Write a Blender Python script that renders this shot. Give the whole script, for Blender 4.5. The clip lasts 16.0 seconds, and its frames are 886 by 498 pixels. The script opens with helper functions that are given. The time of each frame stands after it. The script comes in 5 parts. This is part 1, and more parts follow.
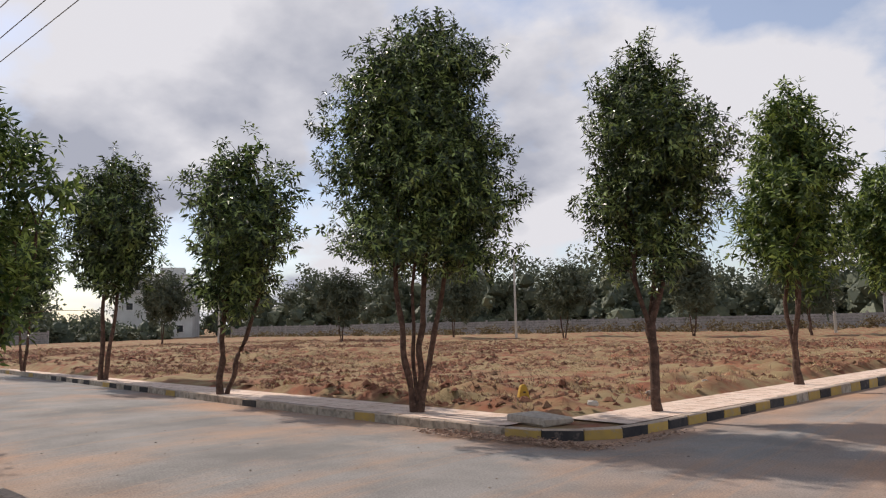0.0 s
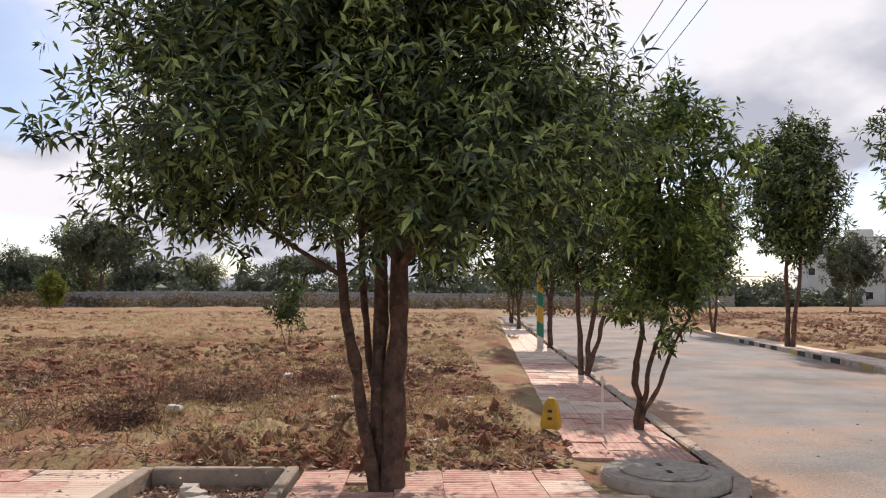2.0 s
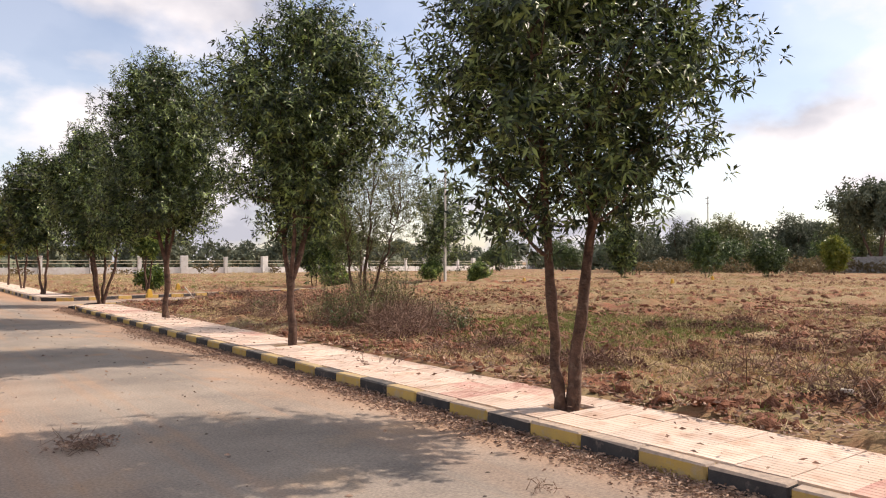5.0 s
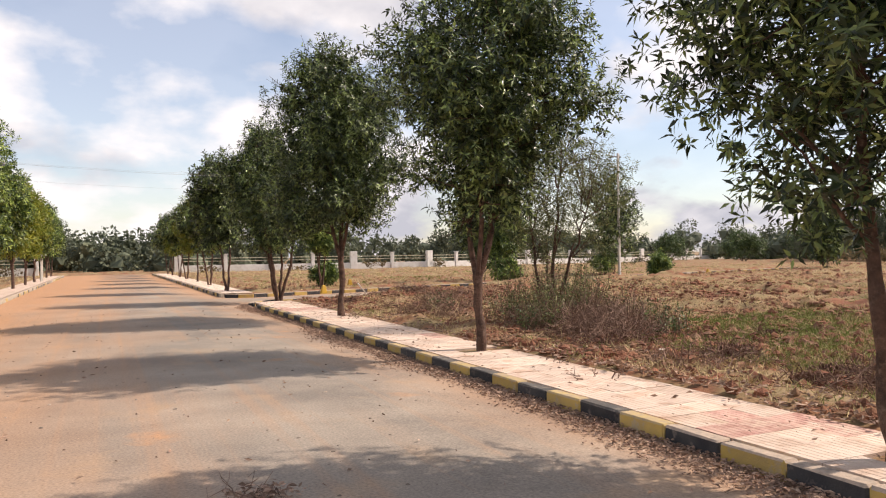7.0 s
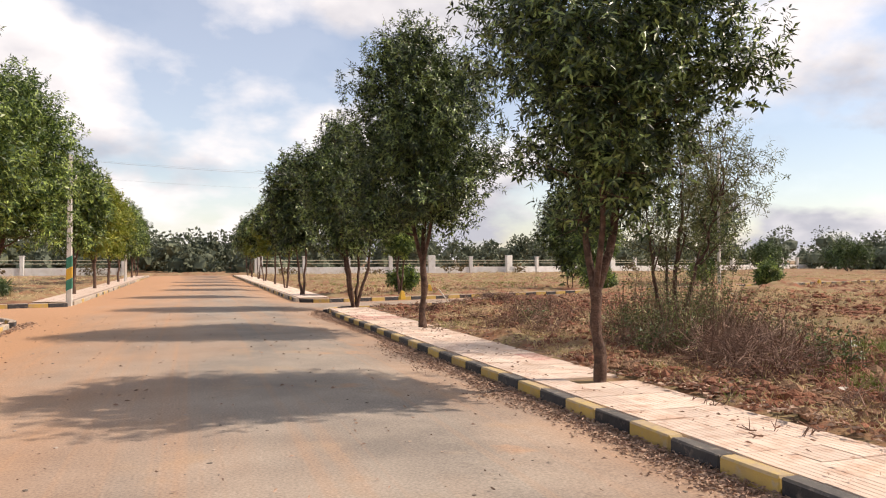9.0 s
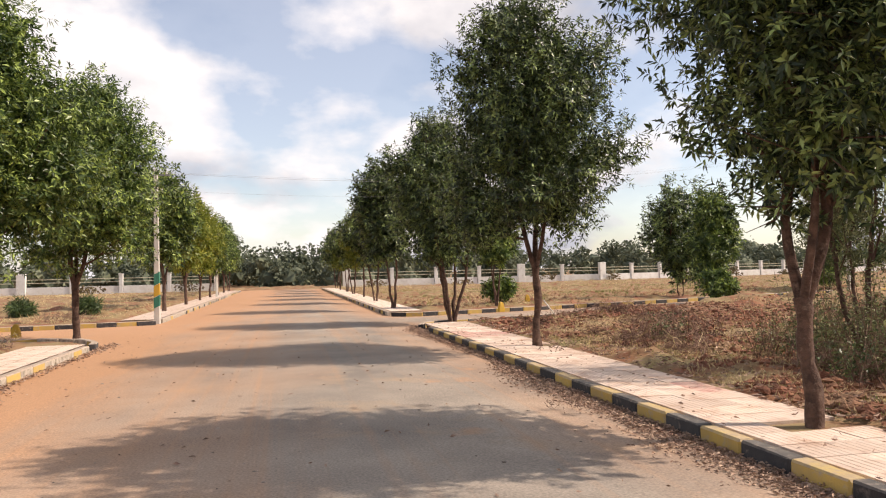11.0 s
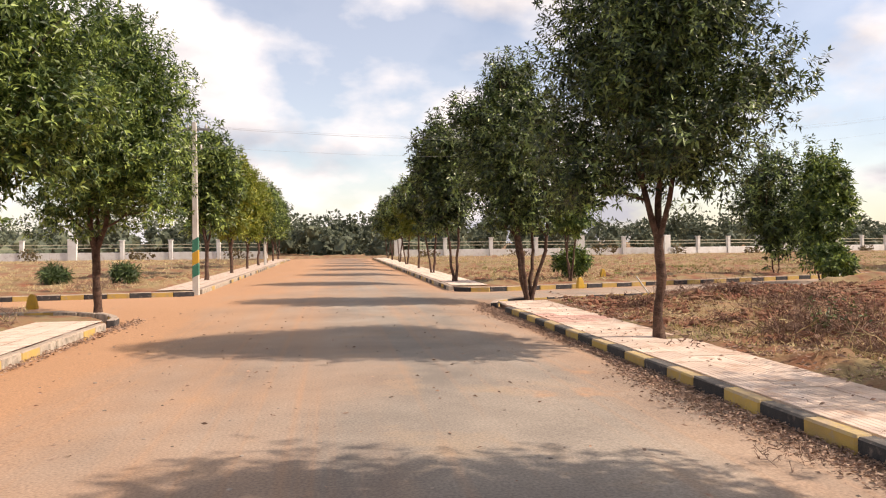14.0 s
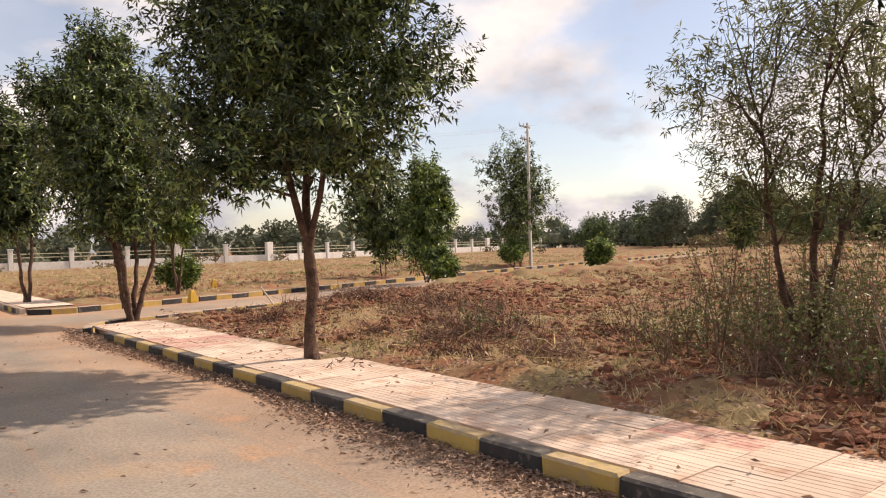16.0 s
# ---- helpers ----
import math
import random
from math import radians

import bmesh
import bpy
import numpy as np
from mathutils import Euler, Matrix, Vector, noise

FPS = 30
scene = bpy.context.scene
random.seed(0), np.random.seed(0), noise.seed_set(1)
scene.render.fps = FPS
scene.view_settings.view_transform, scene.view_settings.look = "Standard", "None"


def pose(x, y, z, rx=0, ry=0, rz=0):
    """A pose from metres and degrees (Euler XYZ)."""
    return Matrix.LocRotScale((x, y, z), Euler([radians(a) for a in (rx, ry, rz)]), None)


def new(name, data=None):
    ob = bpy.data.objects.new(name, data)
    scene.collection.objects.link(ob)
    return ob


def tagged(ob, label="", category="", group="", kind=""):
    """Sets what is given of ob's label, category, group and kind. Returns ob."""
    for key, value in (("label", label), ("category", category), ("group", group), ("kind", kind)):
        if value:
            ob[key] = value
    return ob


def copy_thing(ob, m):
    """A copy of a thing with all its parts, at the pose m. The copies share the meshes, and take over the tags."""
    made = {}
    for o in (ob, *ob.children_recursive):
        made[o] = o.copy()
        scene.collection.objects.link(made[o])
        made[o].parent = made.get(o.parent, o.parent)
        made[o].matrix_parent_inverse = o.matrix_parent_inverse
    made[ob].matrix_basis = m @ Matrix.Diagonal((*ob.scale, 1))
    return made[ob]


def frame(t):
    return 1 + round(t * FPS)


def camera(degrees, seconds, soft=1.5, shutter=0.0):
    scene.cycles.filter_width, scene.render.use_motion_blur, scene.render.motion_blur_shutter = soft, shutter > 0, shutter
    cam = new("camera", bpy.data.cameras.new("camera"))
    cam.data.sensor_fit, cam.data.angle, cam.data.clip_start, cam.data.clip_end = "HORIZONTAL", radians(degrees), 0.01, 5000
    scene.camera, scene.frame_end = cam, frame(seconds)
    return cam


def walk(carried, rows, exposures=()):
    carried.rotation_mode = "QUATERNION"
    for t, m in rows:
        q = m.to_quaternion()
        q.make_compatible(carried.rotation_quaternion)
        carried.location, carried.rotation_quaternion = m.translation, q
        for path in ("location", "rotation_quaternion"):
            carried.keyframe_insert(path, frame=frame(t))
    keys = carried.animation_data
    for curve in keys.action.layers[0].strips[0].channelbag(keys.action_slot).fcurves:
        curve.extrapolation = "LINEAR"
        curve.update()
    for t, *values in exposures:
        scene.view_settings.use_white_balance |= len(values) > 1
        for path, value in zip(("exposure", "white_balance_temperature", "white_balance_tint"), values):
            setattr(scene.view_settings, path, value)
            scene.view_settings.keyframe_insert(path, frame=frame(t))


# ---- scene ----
cam = camera(62.2, 16.0, soft=1.15)
METRES, EYE, TILT, TURN = 14.153, 1.533, 0.6, 38.2
ROWS = [
    (0.0, 0.0, 0.0, 0.0, 0.17, 5.81, 1.64),
    (0.5, -0.007, 0.0185, 0.0034, 11.16, 5.64, 1.26),
    (1.0, -0.015, 0.0307, 0.004, 23.16, 5.3, 0.82),
    (1.5, -0.0205, 0.0384, 0.0035, 37.06, 4.75, 0.55),
    (2.0, -0.0244, 0.0392, 0.0025, 49.81, 3.92, 0.15),
    (2.5, -0.0288, 0.035, 0.0025, 60.28, 2.97, -0.12),
    (3.0, -0.0398, 0.0295, 0.0008, 70.52, 2.26, -0.39),
    (3.5, -0.0615, 0.0156, 0.001, 80.06, 1.72, -0.41),
    (4.0, -0.0868, -0.0022, 0.0015, 89.99, 1.49, -0.34),
    (4.5, -0.1103, -0.0187, 0.0028, 98.37, 1.59, -0.05),
    (5.0, -0.132, -0.0406, 0.0014, 104.72, 1.44, 0.21),
    (7.5, -0.2682, -0.1463, 0.0035, 118.44, 1.02, 0.97),
    (8.0, -0.2991, -0.1677, 0.0033, 119.66, 1.08, 0.68),
    (8.5, -0.3287, -0.19, 0.004, 121.08, 1.2, 0.31),
    (9.0, -0.3581, -0.2196, 0.0051, 123.04, 1.44, 0.23),
    (9.5, -0.3861, -0.2451, 0.0035, 125.21, 1.72, 0.41),
    (12.0, -0.5083, -0.3985, 0.0067, 132.8, 2.47, 1.35),
    (12.5, -0.5284, -0.4294, 0.005, 135.33, 2.09, 0.75),
    (13.0, -0.55, -0.455, 0.0029, 137.64, 1.47, 0.2),
    (13.5, -0.5745, -0.4846, 0.0031, 137.45, 0.69, 0.03),
    (14.0, -0.5951, -0.5123, 0.0051, 133.37, 0.09, 0.57),
    (14.5, -0.6217, -0.5419, 0.0047, 125.82, -0.32, 1.36),
    (15.0, -0.6446, -0.5714, 0.0047, 117.26, -0.48, 1.98),
    (15.5, -0.6728, -0.5937, 0.0049, 109.51, -0.33, 2.18),
    (16.0, -0.6997, -0.6173, 0.0042, 102.65, 0.02, 1.99),
]
walk(cam, [(t, pose(0, 0, EYE, TILT) @ pose(0, 0, 0, 0, 0, TURN) @ pose(METRES * x, METRES * y, METRES * z, 90 + pitch, roll, yaw)) for t, x, y, z, yaw, pitch, roll in ROWS],
     exposures=[(0.0, -0.2, 6450, 15), (1.2, -0.12, 6450, 15), (3.0, 0.32, 6750, 19), (5.0, 0.31, 6900, 18), (9.0, 0.26, 6950, 16), (12.0, 0.32, 7050, 17), (14.0, 0.34, 7200, 18), (16.0, 0.23, 7450, 19)])

# ---- world, sun ----
SUN_ELEV, SUN_AZ = 43.0, 79.0        # azimuth: turn from +y towards -x
world = bpy.data.worlds.new("sky")
scene.world = world
world.use_nodes = True
wn, wl = world.node_tree.nodes, world.node_tree.links
wn.clear()
w_out = wn.new("ShaderNodeOutputWorld")
w_sky = wn.new("ShaderNodeTexSky")
w_sky.sky_type, w_sky.sun_disc = "NISHITA", False
w_sky.sun_elevation, w_sky.sun_rotation = radians(SUN_ELEV), radians(-SUN_AZ)
w_sky.air_density, w_sky.dust_density = 1.0, 0.7
w_bg = wn.new("ShaderNodeBackground")
w_bg.inputs["Strength"].default_value = 0.14
w_cloud = wn.new("ShaderNodeBackground")
w_cloud.inputs["Strength"].default_value = 1.0
w_mix = wn.new("ShaderNodeMixShader")
w_co = wn.new("ShaderNodeTexCoord")
w_sep = wn.new("ShaderNodeSeparateXYZ")
w_z = wn.new("ShaderNodeMath"); w_z.operation = "MAXIMUM"; w_z.inputs[1].default_value = 0.0
w_z2 = wn.new("ShaderNodeMath"); w_z2.operation = "ADD"; w_z2.inputs[1].default_value = 0.42
w_dx = wn.new("ShaderNodeMath"); w_dx.operation = "DIVIDE"
w_dy = wn.new("ShaderNodeMath"); w_dy.operation = "DIVIDE"
w_com = wn.new("ShaderNodeCombineXYZ")
w_com.inputs[2].default_value = 3.7
w_n1 = wn.new("ShaderNodeTexNoise")
w_n1.inputs["Scale"].default_value, w_n1.inputs["Detail"].default_value, w_n1.inputs["Roughness"].default_value = 1.7, 8.0, 0.52
w_n2 = wn.new("ShaderNodeTexNoise")
w_n2.inputs["Scale"].default_value, w_n2.inputs["Detail"].default_value = 2.3, 8.0
w_r1 = wn.new("ShaderNodeValToRGB")
w_r1.color_ramp.elements[0].position, w_r1.color_ramp.elements[1].position = 0.45, 0.53
w_r1.color_ramp.elements[0].color = (0.25, 0.25, 0.25, 1)
w_r2 = wn.new("ShaderNodeValToRGB")
w_r2.color_ramp.elements[0].position, w_r2.color_ramp.elements[0].color = 0.39, (0.47, 0.5, 0.57, 1)
w_r2.color_ramp.elements[1].position, w_r2.color_ramp.elements[1].color = 0.55, (0.87, 0.875, 0.89, 1)
for a, b in ((w_co.outputs["Generated"], w_sep.inputs[0]), (w_sep.outputs[2], w_z.inputs[0]), (w_z.outputs[0], w_z2.inputs[0]),
             (w_sep.outputs[0], w_dx.inputs[0]), (w_z2.outputs[0], w_dx.inputs[1]), (w_sep.outputs[1], w_dy.inputs[0]), (w_z2.outputs[0], w_dy.inputs[1]),
             (w_dx.outputs[0], w_com.inputs[0]), (w_dy.outputs[0], w_com.inputs[1]), (w_com.outputs[0], w_n1.inputs["Vector"]), (w_com.outputs[0], w_n2.inputs["Vector"]),
             (w_n1.outputs[0], w_r1.inputs[0]), (w_n2.outputs[0], w_r2.inputs[0]), (w_sky.outputs[0], w_bg.inputs[0]), (w_r2.outputs[0], w_cloud.inputs[0]),
             (w_r1.outputs[0], w_mix.inputs[0]), (w_bg.outputs[0], w_mix.inputs[1]), (w_cloud.outputs[0], w_mix.inputs[2]), (w_mix.outputs[0], w_out.inputs[0])):
    wl.new(a, b)

sun_data = bpy.data.lights.new("sun", "SUN")
sun_data.energy, sun_data.angle, sun_data.color = 4.6, radians(0.6), (1.0, 0.91, 0.79)
sun = new("sun", sun_data)
sun.rotation_euler = (radians(90 - SUN_ELEV), 0, radians(SUN_AZ + 180))


# ---- materials ----
def material(name, base, second=None, scale=3.0, third=None, scale3=20.0, rough=0.85, bump=0.3, bump_scale=60.0, random_value=0.0, island=False, low=0.35, high=0.65, low3=0.45, high3=0.7):
    """Two or three colours mixed by noise at two sizes, with a bump; random_value: how much the value varies from object to object or island to island."""
    m = bpy.data.materials.new(name)
    m.use_nodes = True
    n, l = m.node_tree.nodes, m.node_tree.links
    bsdf = n["Principled BSDF"]
    bsdf.inputs["Roughness"].default_value = rough
    bsdf.inputs["Specular IOR Level"].default_value = 0.25
    co = n.new("ShaderNodeNewGeometry")
    vec = co.outputs["Position"]
    last = None
    def noise_mix(a, b, sc, lo, hi, detail=6.0):
        tex = n.new("ShaderNodeTexNoise")
        tex.inputs["Scale"].default_value, tex.inputs["Detail"].default_value, tex.inputs["Roughness"].default_value = sc, detail, 0.6
        l.new(vec, tex.inputs["Vector"])
        ramp = n.new("ShaderNodeMapRange")
        ramp.inputs["From Min"].default_value, ramp.inputs["From Max"].default_value = lo, hi
        l.new(tex.outputs[0], ramp.inputs["Value"])
        mix = n.new("ShaderNodeMix")
        mix.data_type = "RGBA"
        l.new(ramp.outputs[0], mix.inputs["Factor"])
        for value, socket in ((a, mix.inputs["A"]), (b, mix.inputs["B"])):
            if isinstance(value, tuple):
                socket.default_value = (*value, 1)
            else:
                l.new(value, socket)
        return mix.outputs["Result"]
    last = noise_mix(base, second or tuple(c * 0.75 for c in base), scale, low, high)
    if third:
        last = noise_mix(last, third, scale3, low3, high3, 4.0)
    if random_value:
        hsv = n.new("ShaderNodeHueSaturation")
        rnd = co.outputs["Random Per Island"] if island else n.new("ShaderNodeObjectInfo").outputs["Random"]
        rng = n.new("ShaderNodeMapRange")
        rng.inputs["To Min"].default_value, rng.inputs["To Max"].default_value = 1 - random_value, 1 + random_value
        l.new(rnd, rng.inputs["Value"])
        l.new(rng.outputs[0], hsv.inputs["Value"])
        l.new(last, hsv.inputs["Color"])
        last = hsv.outputs[0]
    l.new(last, bsdf.inputs["Base Color"])
    if bump:
        tex = n.new("ShaderNodeTexNoise")
        tex.inputs["Scale"].default_value, tex.inputs["Detail"].default_value = bump_scale, 5.0
        l.new(vec, tex.inputs["Vector"])
        b = n.new("ShaderNodeBump")
        b.inputs["Strength"].default_value, b.inputs["Distance"].default_value = bump, 0.02
        l.new(tex.outputs[0], b.inputs["Height"])
        l.new(b.outputs[0], bsdf.inputs["Normal"])
    return m


def leaf_material(name, dark, light, translucent=0.3, rough=0.42):
    """A leaf: its colour runs from dark to light from leaf to leaf, which also paints in crown shade and glints, and
    some light comes through.
    """
    m = bpy.data.materials.new(name)
    m.use_nodes = True
    n, l = m.node_tree.nodes, m.node_tree.links
    bsdf, out = n["Principled BSDF"], n["Material Output"]
    bsdf.inputs["Roughness"].default_value = rough
    bsdf.inputs["Specular IOR Level"].default_value = 0.42
    geo = n.new("ShaderNodeNewGeometry")
    ramp = n.new("ShaderNodeMix"); ramp.data_type = "RGBA"
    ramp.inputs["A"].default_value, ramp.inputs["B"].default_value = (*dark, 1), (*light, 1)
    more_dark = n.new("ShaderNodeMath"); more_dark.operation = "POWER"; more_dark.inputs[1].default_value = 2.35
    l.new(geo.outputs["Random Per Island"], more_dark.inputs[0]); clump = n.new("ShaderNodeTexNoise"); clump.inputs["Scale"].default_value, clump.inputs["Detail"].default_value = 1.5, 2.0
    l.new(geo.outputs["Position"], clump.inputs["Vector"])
    young = n.new("ShaderNodeMapRange")                     # lighter sprays: sunlit patches of the crown put into the leaf colour
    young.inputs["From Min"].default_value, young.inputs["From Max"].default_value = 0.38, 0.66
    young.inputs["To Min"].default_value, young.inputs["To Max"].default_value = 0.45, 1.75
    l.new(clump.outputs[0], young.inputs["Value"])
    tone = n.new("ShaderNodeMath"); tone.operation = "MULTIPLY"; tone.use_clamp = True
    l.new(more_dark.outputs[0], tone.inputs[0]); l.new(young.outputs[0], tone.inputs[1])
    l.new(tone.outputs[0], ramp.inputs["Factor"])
    info = n.new("ShaderNodeObjectInfo")
    rng = n.new("ShaderNodeMapRange")
    rng.inputs["To Min"].default_value, rng.inputs["To Max"].default_value = 0.85, 1.15
    l.new(info.outputs["Random"], rng.inputs["Value"])
    hsv = n.new("ShaderNodeHueSaturation")
    l.new(rng.outputs[0], hsv.inputs["Value"])
    l.new(ramp.outputs["Result"], hsv.inputs["Color"])
    l.new(hsv.outputs[0], bsdf.inputs["Base Color"])
    tr = n.new("ShaderNodeBsdfTranslucent")
    l.new(hsv.outputs[0], tr.inputs["Color"])
    mix = n.new("ShaderNodeMixShader")
    mix.inputs[0].default_value = translucent
    l.new(bsdf.outputs[0], mix.inputs[1]); l.new(tr.outputs[0], mix.inputs[2]); l.new(mix.outputs[0], out.inputs["Surface"])
    return m


def road_material():
    """Worn asphalt with fine grit, brown dust in long streaks, thickest along the eastern lane and the gutters."""
    m = material("asphalt", (0.35, 0.295, 0.24), (0.215, 0.185, 0.157), 0.55, (0.34, 0.262, 0.19), 0.9, rough=0.92, bump=0.2, bump_scale=150.0, low3=0.57, high3=0.72)
    n, l = m.node_tree.nodes, m.node_tree.links
    bsdf = n["Principled BSDF"]
    old = bsdf.inputs["Base Color"].links[0].from_socket
    geo = n.new("ShaderNodeNewGeometry")
    sep = n.new("ShaderNodeSeparateXYZ")
    l.new(geo.outputs["Position"], sep.inputs[0])
    stretch = n.new("ShaderNodeVectorMath"); stretch.operation = "MULTIPLY"; stretch.inputs[1].default_value = (1.5, 0.12, 1.0)
    l.new(geo.outputs["Position"], stretch.inputs[0])
    streak = n.new("ShaderNodeTexNoise"); streak.inputs["Scale"].default_value, streak.inputs["Detail"].default_value = 1.0, 7.0
    l.new(stretch.outputs[0], streak.inputs["Vector"])
    blot = n.new("ShaderNodeTexNoise"); blot.inputs["Scale"].default_value, blot.inputs["Detail"].default_value = 0.45, 8.0
    l.new(geo.outputs["Position"], blot.inputs["Vector"])
    blot_fine = n.new("ShaderNodeTexNoise"); blot_fine.inputs["Scale"].default_value, blot_fine.inputs["Detail"].default_value = 5.0, 4.0
    l.new(geo.outputs["Position"], blot_fine.inputs["Vector"])
    lane = n.new("ShaderNodeMapRange"); lane.inputs["From Min"].default_value, lane.inputs["From Max"].default_value = -3.0, 1.6
    lane.inputs["To Min"].default_value, lane.inputs["To Max"].default_value = -0.10, 0.60
    l.new(sep.outputs[0], lane.inputs["Value"])
    gut = n.new("ShaderNodeMapRange"); gut.inputs["From Min"].default_value, gut.inputs["From Max"].default_value = -0.012, -0.08
    gut.inputs["To Min"].default_value, gut.inputs["To Max"].default_value = 0.0, 0.34
    l.new(sep.outputs[2], gut.inputs["Value"])
    add1 = n.new("ShaderNodeMath"); l.new(streak.outputs[0], add1.inputs[0]); l.new(blot.outputs[0], add1.inputs[1])
    calm = n.new("ShaderNodeMath"); calm.operation = "MULTIPLY"; calm.inputs[1].default_value = 0.55; l.new(add1.outputs[0], calm.inputs[0])
    add2 = n.new("ShaderNodeMath"); l.new(calm.outputs[0], add2.inputs[0]); l.new(lane.outputs[0], add2.inputs[1])
    add3 = n.new("ShaderNodeMath"); l.new(add2.outputs[0], add3.inputs[0]); l.new(gut.outputs[0], add3.inputs[1])
    end = n.new("ShaderNodeMapRange"); end.inputs["From Min"].default_value, end.inputs["From Max"].default_value = -20.0, -55.0
    end.inputs["To Min"].default_value, end.inputs["To Max"].default_value = 0.0, 0.4
    l.new(sep.outputs[1], end.inputs["Value"])
    add4 = n.new("ShaderNodeMath"); l.new(add3.outputs[0], add4.inputs[0]); l.new(end.outputs[0], add4.inputs[1])
    junction = n.new("ShaderNodeMapRange")                  # red earth carried onto the junction
    junction.inputs["From Min"].default_value, junction.inputs["From Max"].default_value = 0.5, 5.0
    junction.inputs["To Min"].default_value, junction.inputs["To Max"].default_value = 0.0, 0.16
    l.new(sep.outputs[1], junction.inputs["Value"])
    spill = n.new("ShaderNodeMapRange"); spill.inputs["From Min"].default_value, spill.inputs["From Max"].default_value = 0.46, 0.62
    l.new(blot.outputs[0], spill.inputs["Value"])
    red = n.new("ShaderNodeMath"); red.operation = "MULTIPLY"; l.new(junction.outputs[0], red.inputs[0]); l.new(spill.outputs[0], red.inputs[1])
    add5 = n.new("ShaderNodeMath"); l.new(add4.outputs[0], add5.inputs[0]); l.new(red.outputs[0], add5.inputs[1])
    fac = n.new("ShaderNodeMapRange"); fac.inputs["From Min"].default_value, fac.inputs["From Max"].default_value = 0.47, 1.22
    fac.inputs["To Max"].default_value = 0.95
    tracks = n.new("ShaderNodeVectorMath"); tracks.operation = "MULTIPLY"; tracks.inputs[1].default_value = (6.0, 0.05, 1.0)
    l.new(geo.outputs["Position"], tracks.inputs[0])
    tyre = n.new("ShaderNodeTexNoise"); tyre.inputs["Scale"].default_value, tyre.inputs["Detail"].default_value = 1.0, 4.0
    l.new(tracks.outputs[0], tyre.inputs["Vector"])
    worn = n.new("ShaderNodeMapRange"); worn.inputs["From Min"].default_value, worn.inputs["From Max"].default_value = 0.52, 0.72
    worn.inputs["To Max"].default_value = 0.2
    l.new(tyre.outputs[0], worn.inputs["Value"])
    total = n.new("ShaderNodeMath"); l.new(add5.outputs[0], total.inputs[0]); l.new(worn.outputs[0], total.inputs[1])
    for sx, sy, size in ((-4.7, -18.05, 0.32), (-4.15, -17.91, 0.2), (-5.0, -19.3, 0.22), (-3.9, -14.6, 0.25), (-1.9, -10.3, 0.3), (-4.6, -11.2, 0.22)):   # spilt earth
        gap = n.new("ShaderNodeVectorMath"); gap.operation = "DISTANCE"; gap.inputs[1].default_value = (sx, sy, 0.0)
        l.new(geo.outputs["Position"], gap.inputs[0])
        ragged = n.new("ShaderNodeMath"); ragged.operation = "MULTIPLY_ADD"; ragged.inputs[1].default_value = size * 2.2
        l.new(blot_fine.outputs[0], ragged.inputs[0]); l.new(gap.outputs["Value"], ragged.inputs[2])
        spot = n.new("ShaderNodeMapRange"); spot.inputs["From Min"].default_value, spot.inputs["From Max"].default_value = size * 2.0, size * 1.2
        spot.inputs["To Max"].default_value = 0.4
        l.new(ragged.outputs[0], spot.inputs["Value"])
        more = n.new("ShaderNodeMath"); l.new(total.outputs[0], more.inputs[0]); l.new(spot.outputs[0], more.inputs[1])
        total = more
    l.new(total.outputs[0], fac.inputs["Value"])
    mix = n.new("ShaderNodeMix"); mix.data_type = "RGBA"
    mix.inputs["B"].default_value = (0.46, 0.255, 0.14, 1)
    l.new(fac.outputs[0], mix.inputs["Factor"]); l.new(old, mix.inputs["A"])
    grit = n.new("ShaderNodeTexNoise"); grit.inputs["Scale"].default_value, grit.inputs["Detail"].default_value = 45.0, 3.0
    l.new(geo.outputs["Position"], grit.inputs["Vector"])
    gr = n.new("ShaderNodeMapRange"); gr.inputs["From Min"].default_value, gr.inputs["From Max"].default_value = 0.3, 0.7
    gr.inputs["To Min"].default_value, gr.inputs["To Max"].default_value = 0.76, 1.22
    l.new(grit.outputs[0], gr.inputs["Value"])
    side_tone = n.new("ShaderNodeMapRange")                     # the asphalt gets darker and greyer towards the side road
    side_tone.inputs["From Min"].default_value, side_tone.inputs["From Max"].default_value = -0.5, 4.5
    side_tone.inputs["To Min"].default_value, side_tone.inputs["To Max"].default_value = 1.0, 0.78
    l.new(sep.outputs[1], side_tone.inputs["Value"])
    hsv = n.new("ShaderNodeHueSaturation")
    grey = n.new("ShaderNodeMapRange"); grey.inputs["From Min"].default_value, grey.inputs["From Max"].default_value = 0.76, 1.0
    grey.inputs["To Min"].default_value, grey.inputs["To Max"].default_value = 0.35, 1.0
    bare = n.new("ShaderNodeHueSaturation")
    l.new(side_tone.outputs[0], grey.inputs["Value"]); l.new(grey.outputs[0], bare.inputs["Saturation"])
    l.new(side_tone.outputs[0], bare.inputs["Value"]); l.new(old, bare.inputs["Color"]); l.new(bare.outputs[0], mix.inputs["A"])
    l.new(gr.outputs[0], hsv.inputs["Value"]); l.new(mix.outputs["Result"], hsv.inputs["Color"])
    l.new(hsv.outputs[0], bsdf.inputs["Base Color"])
    return m


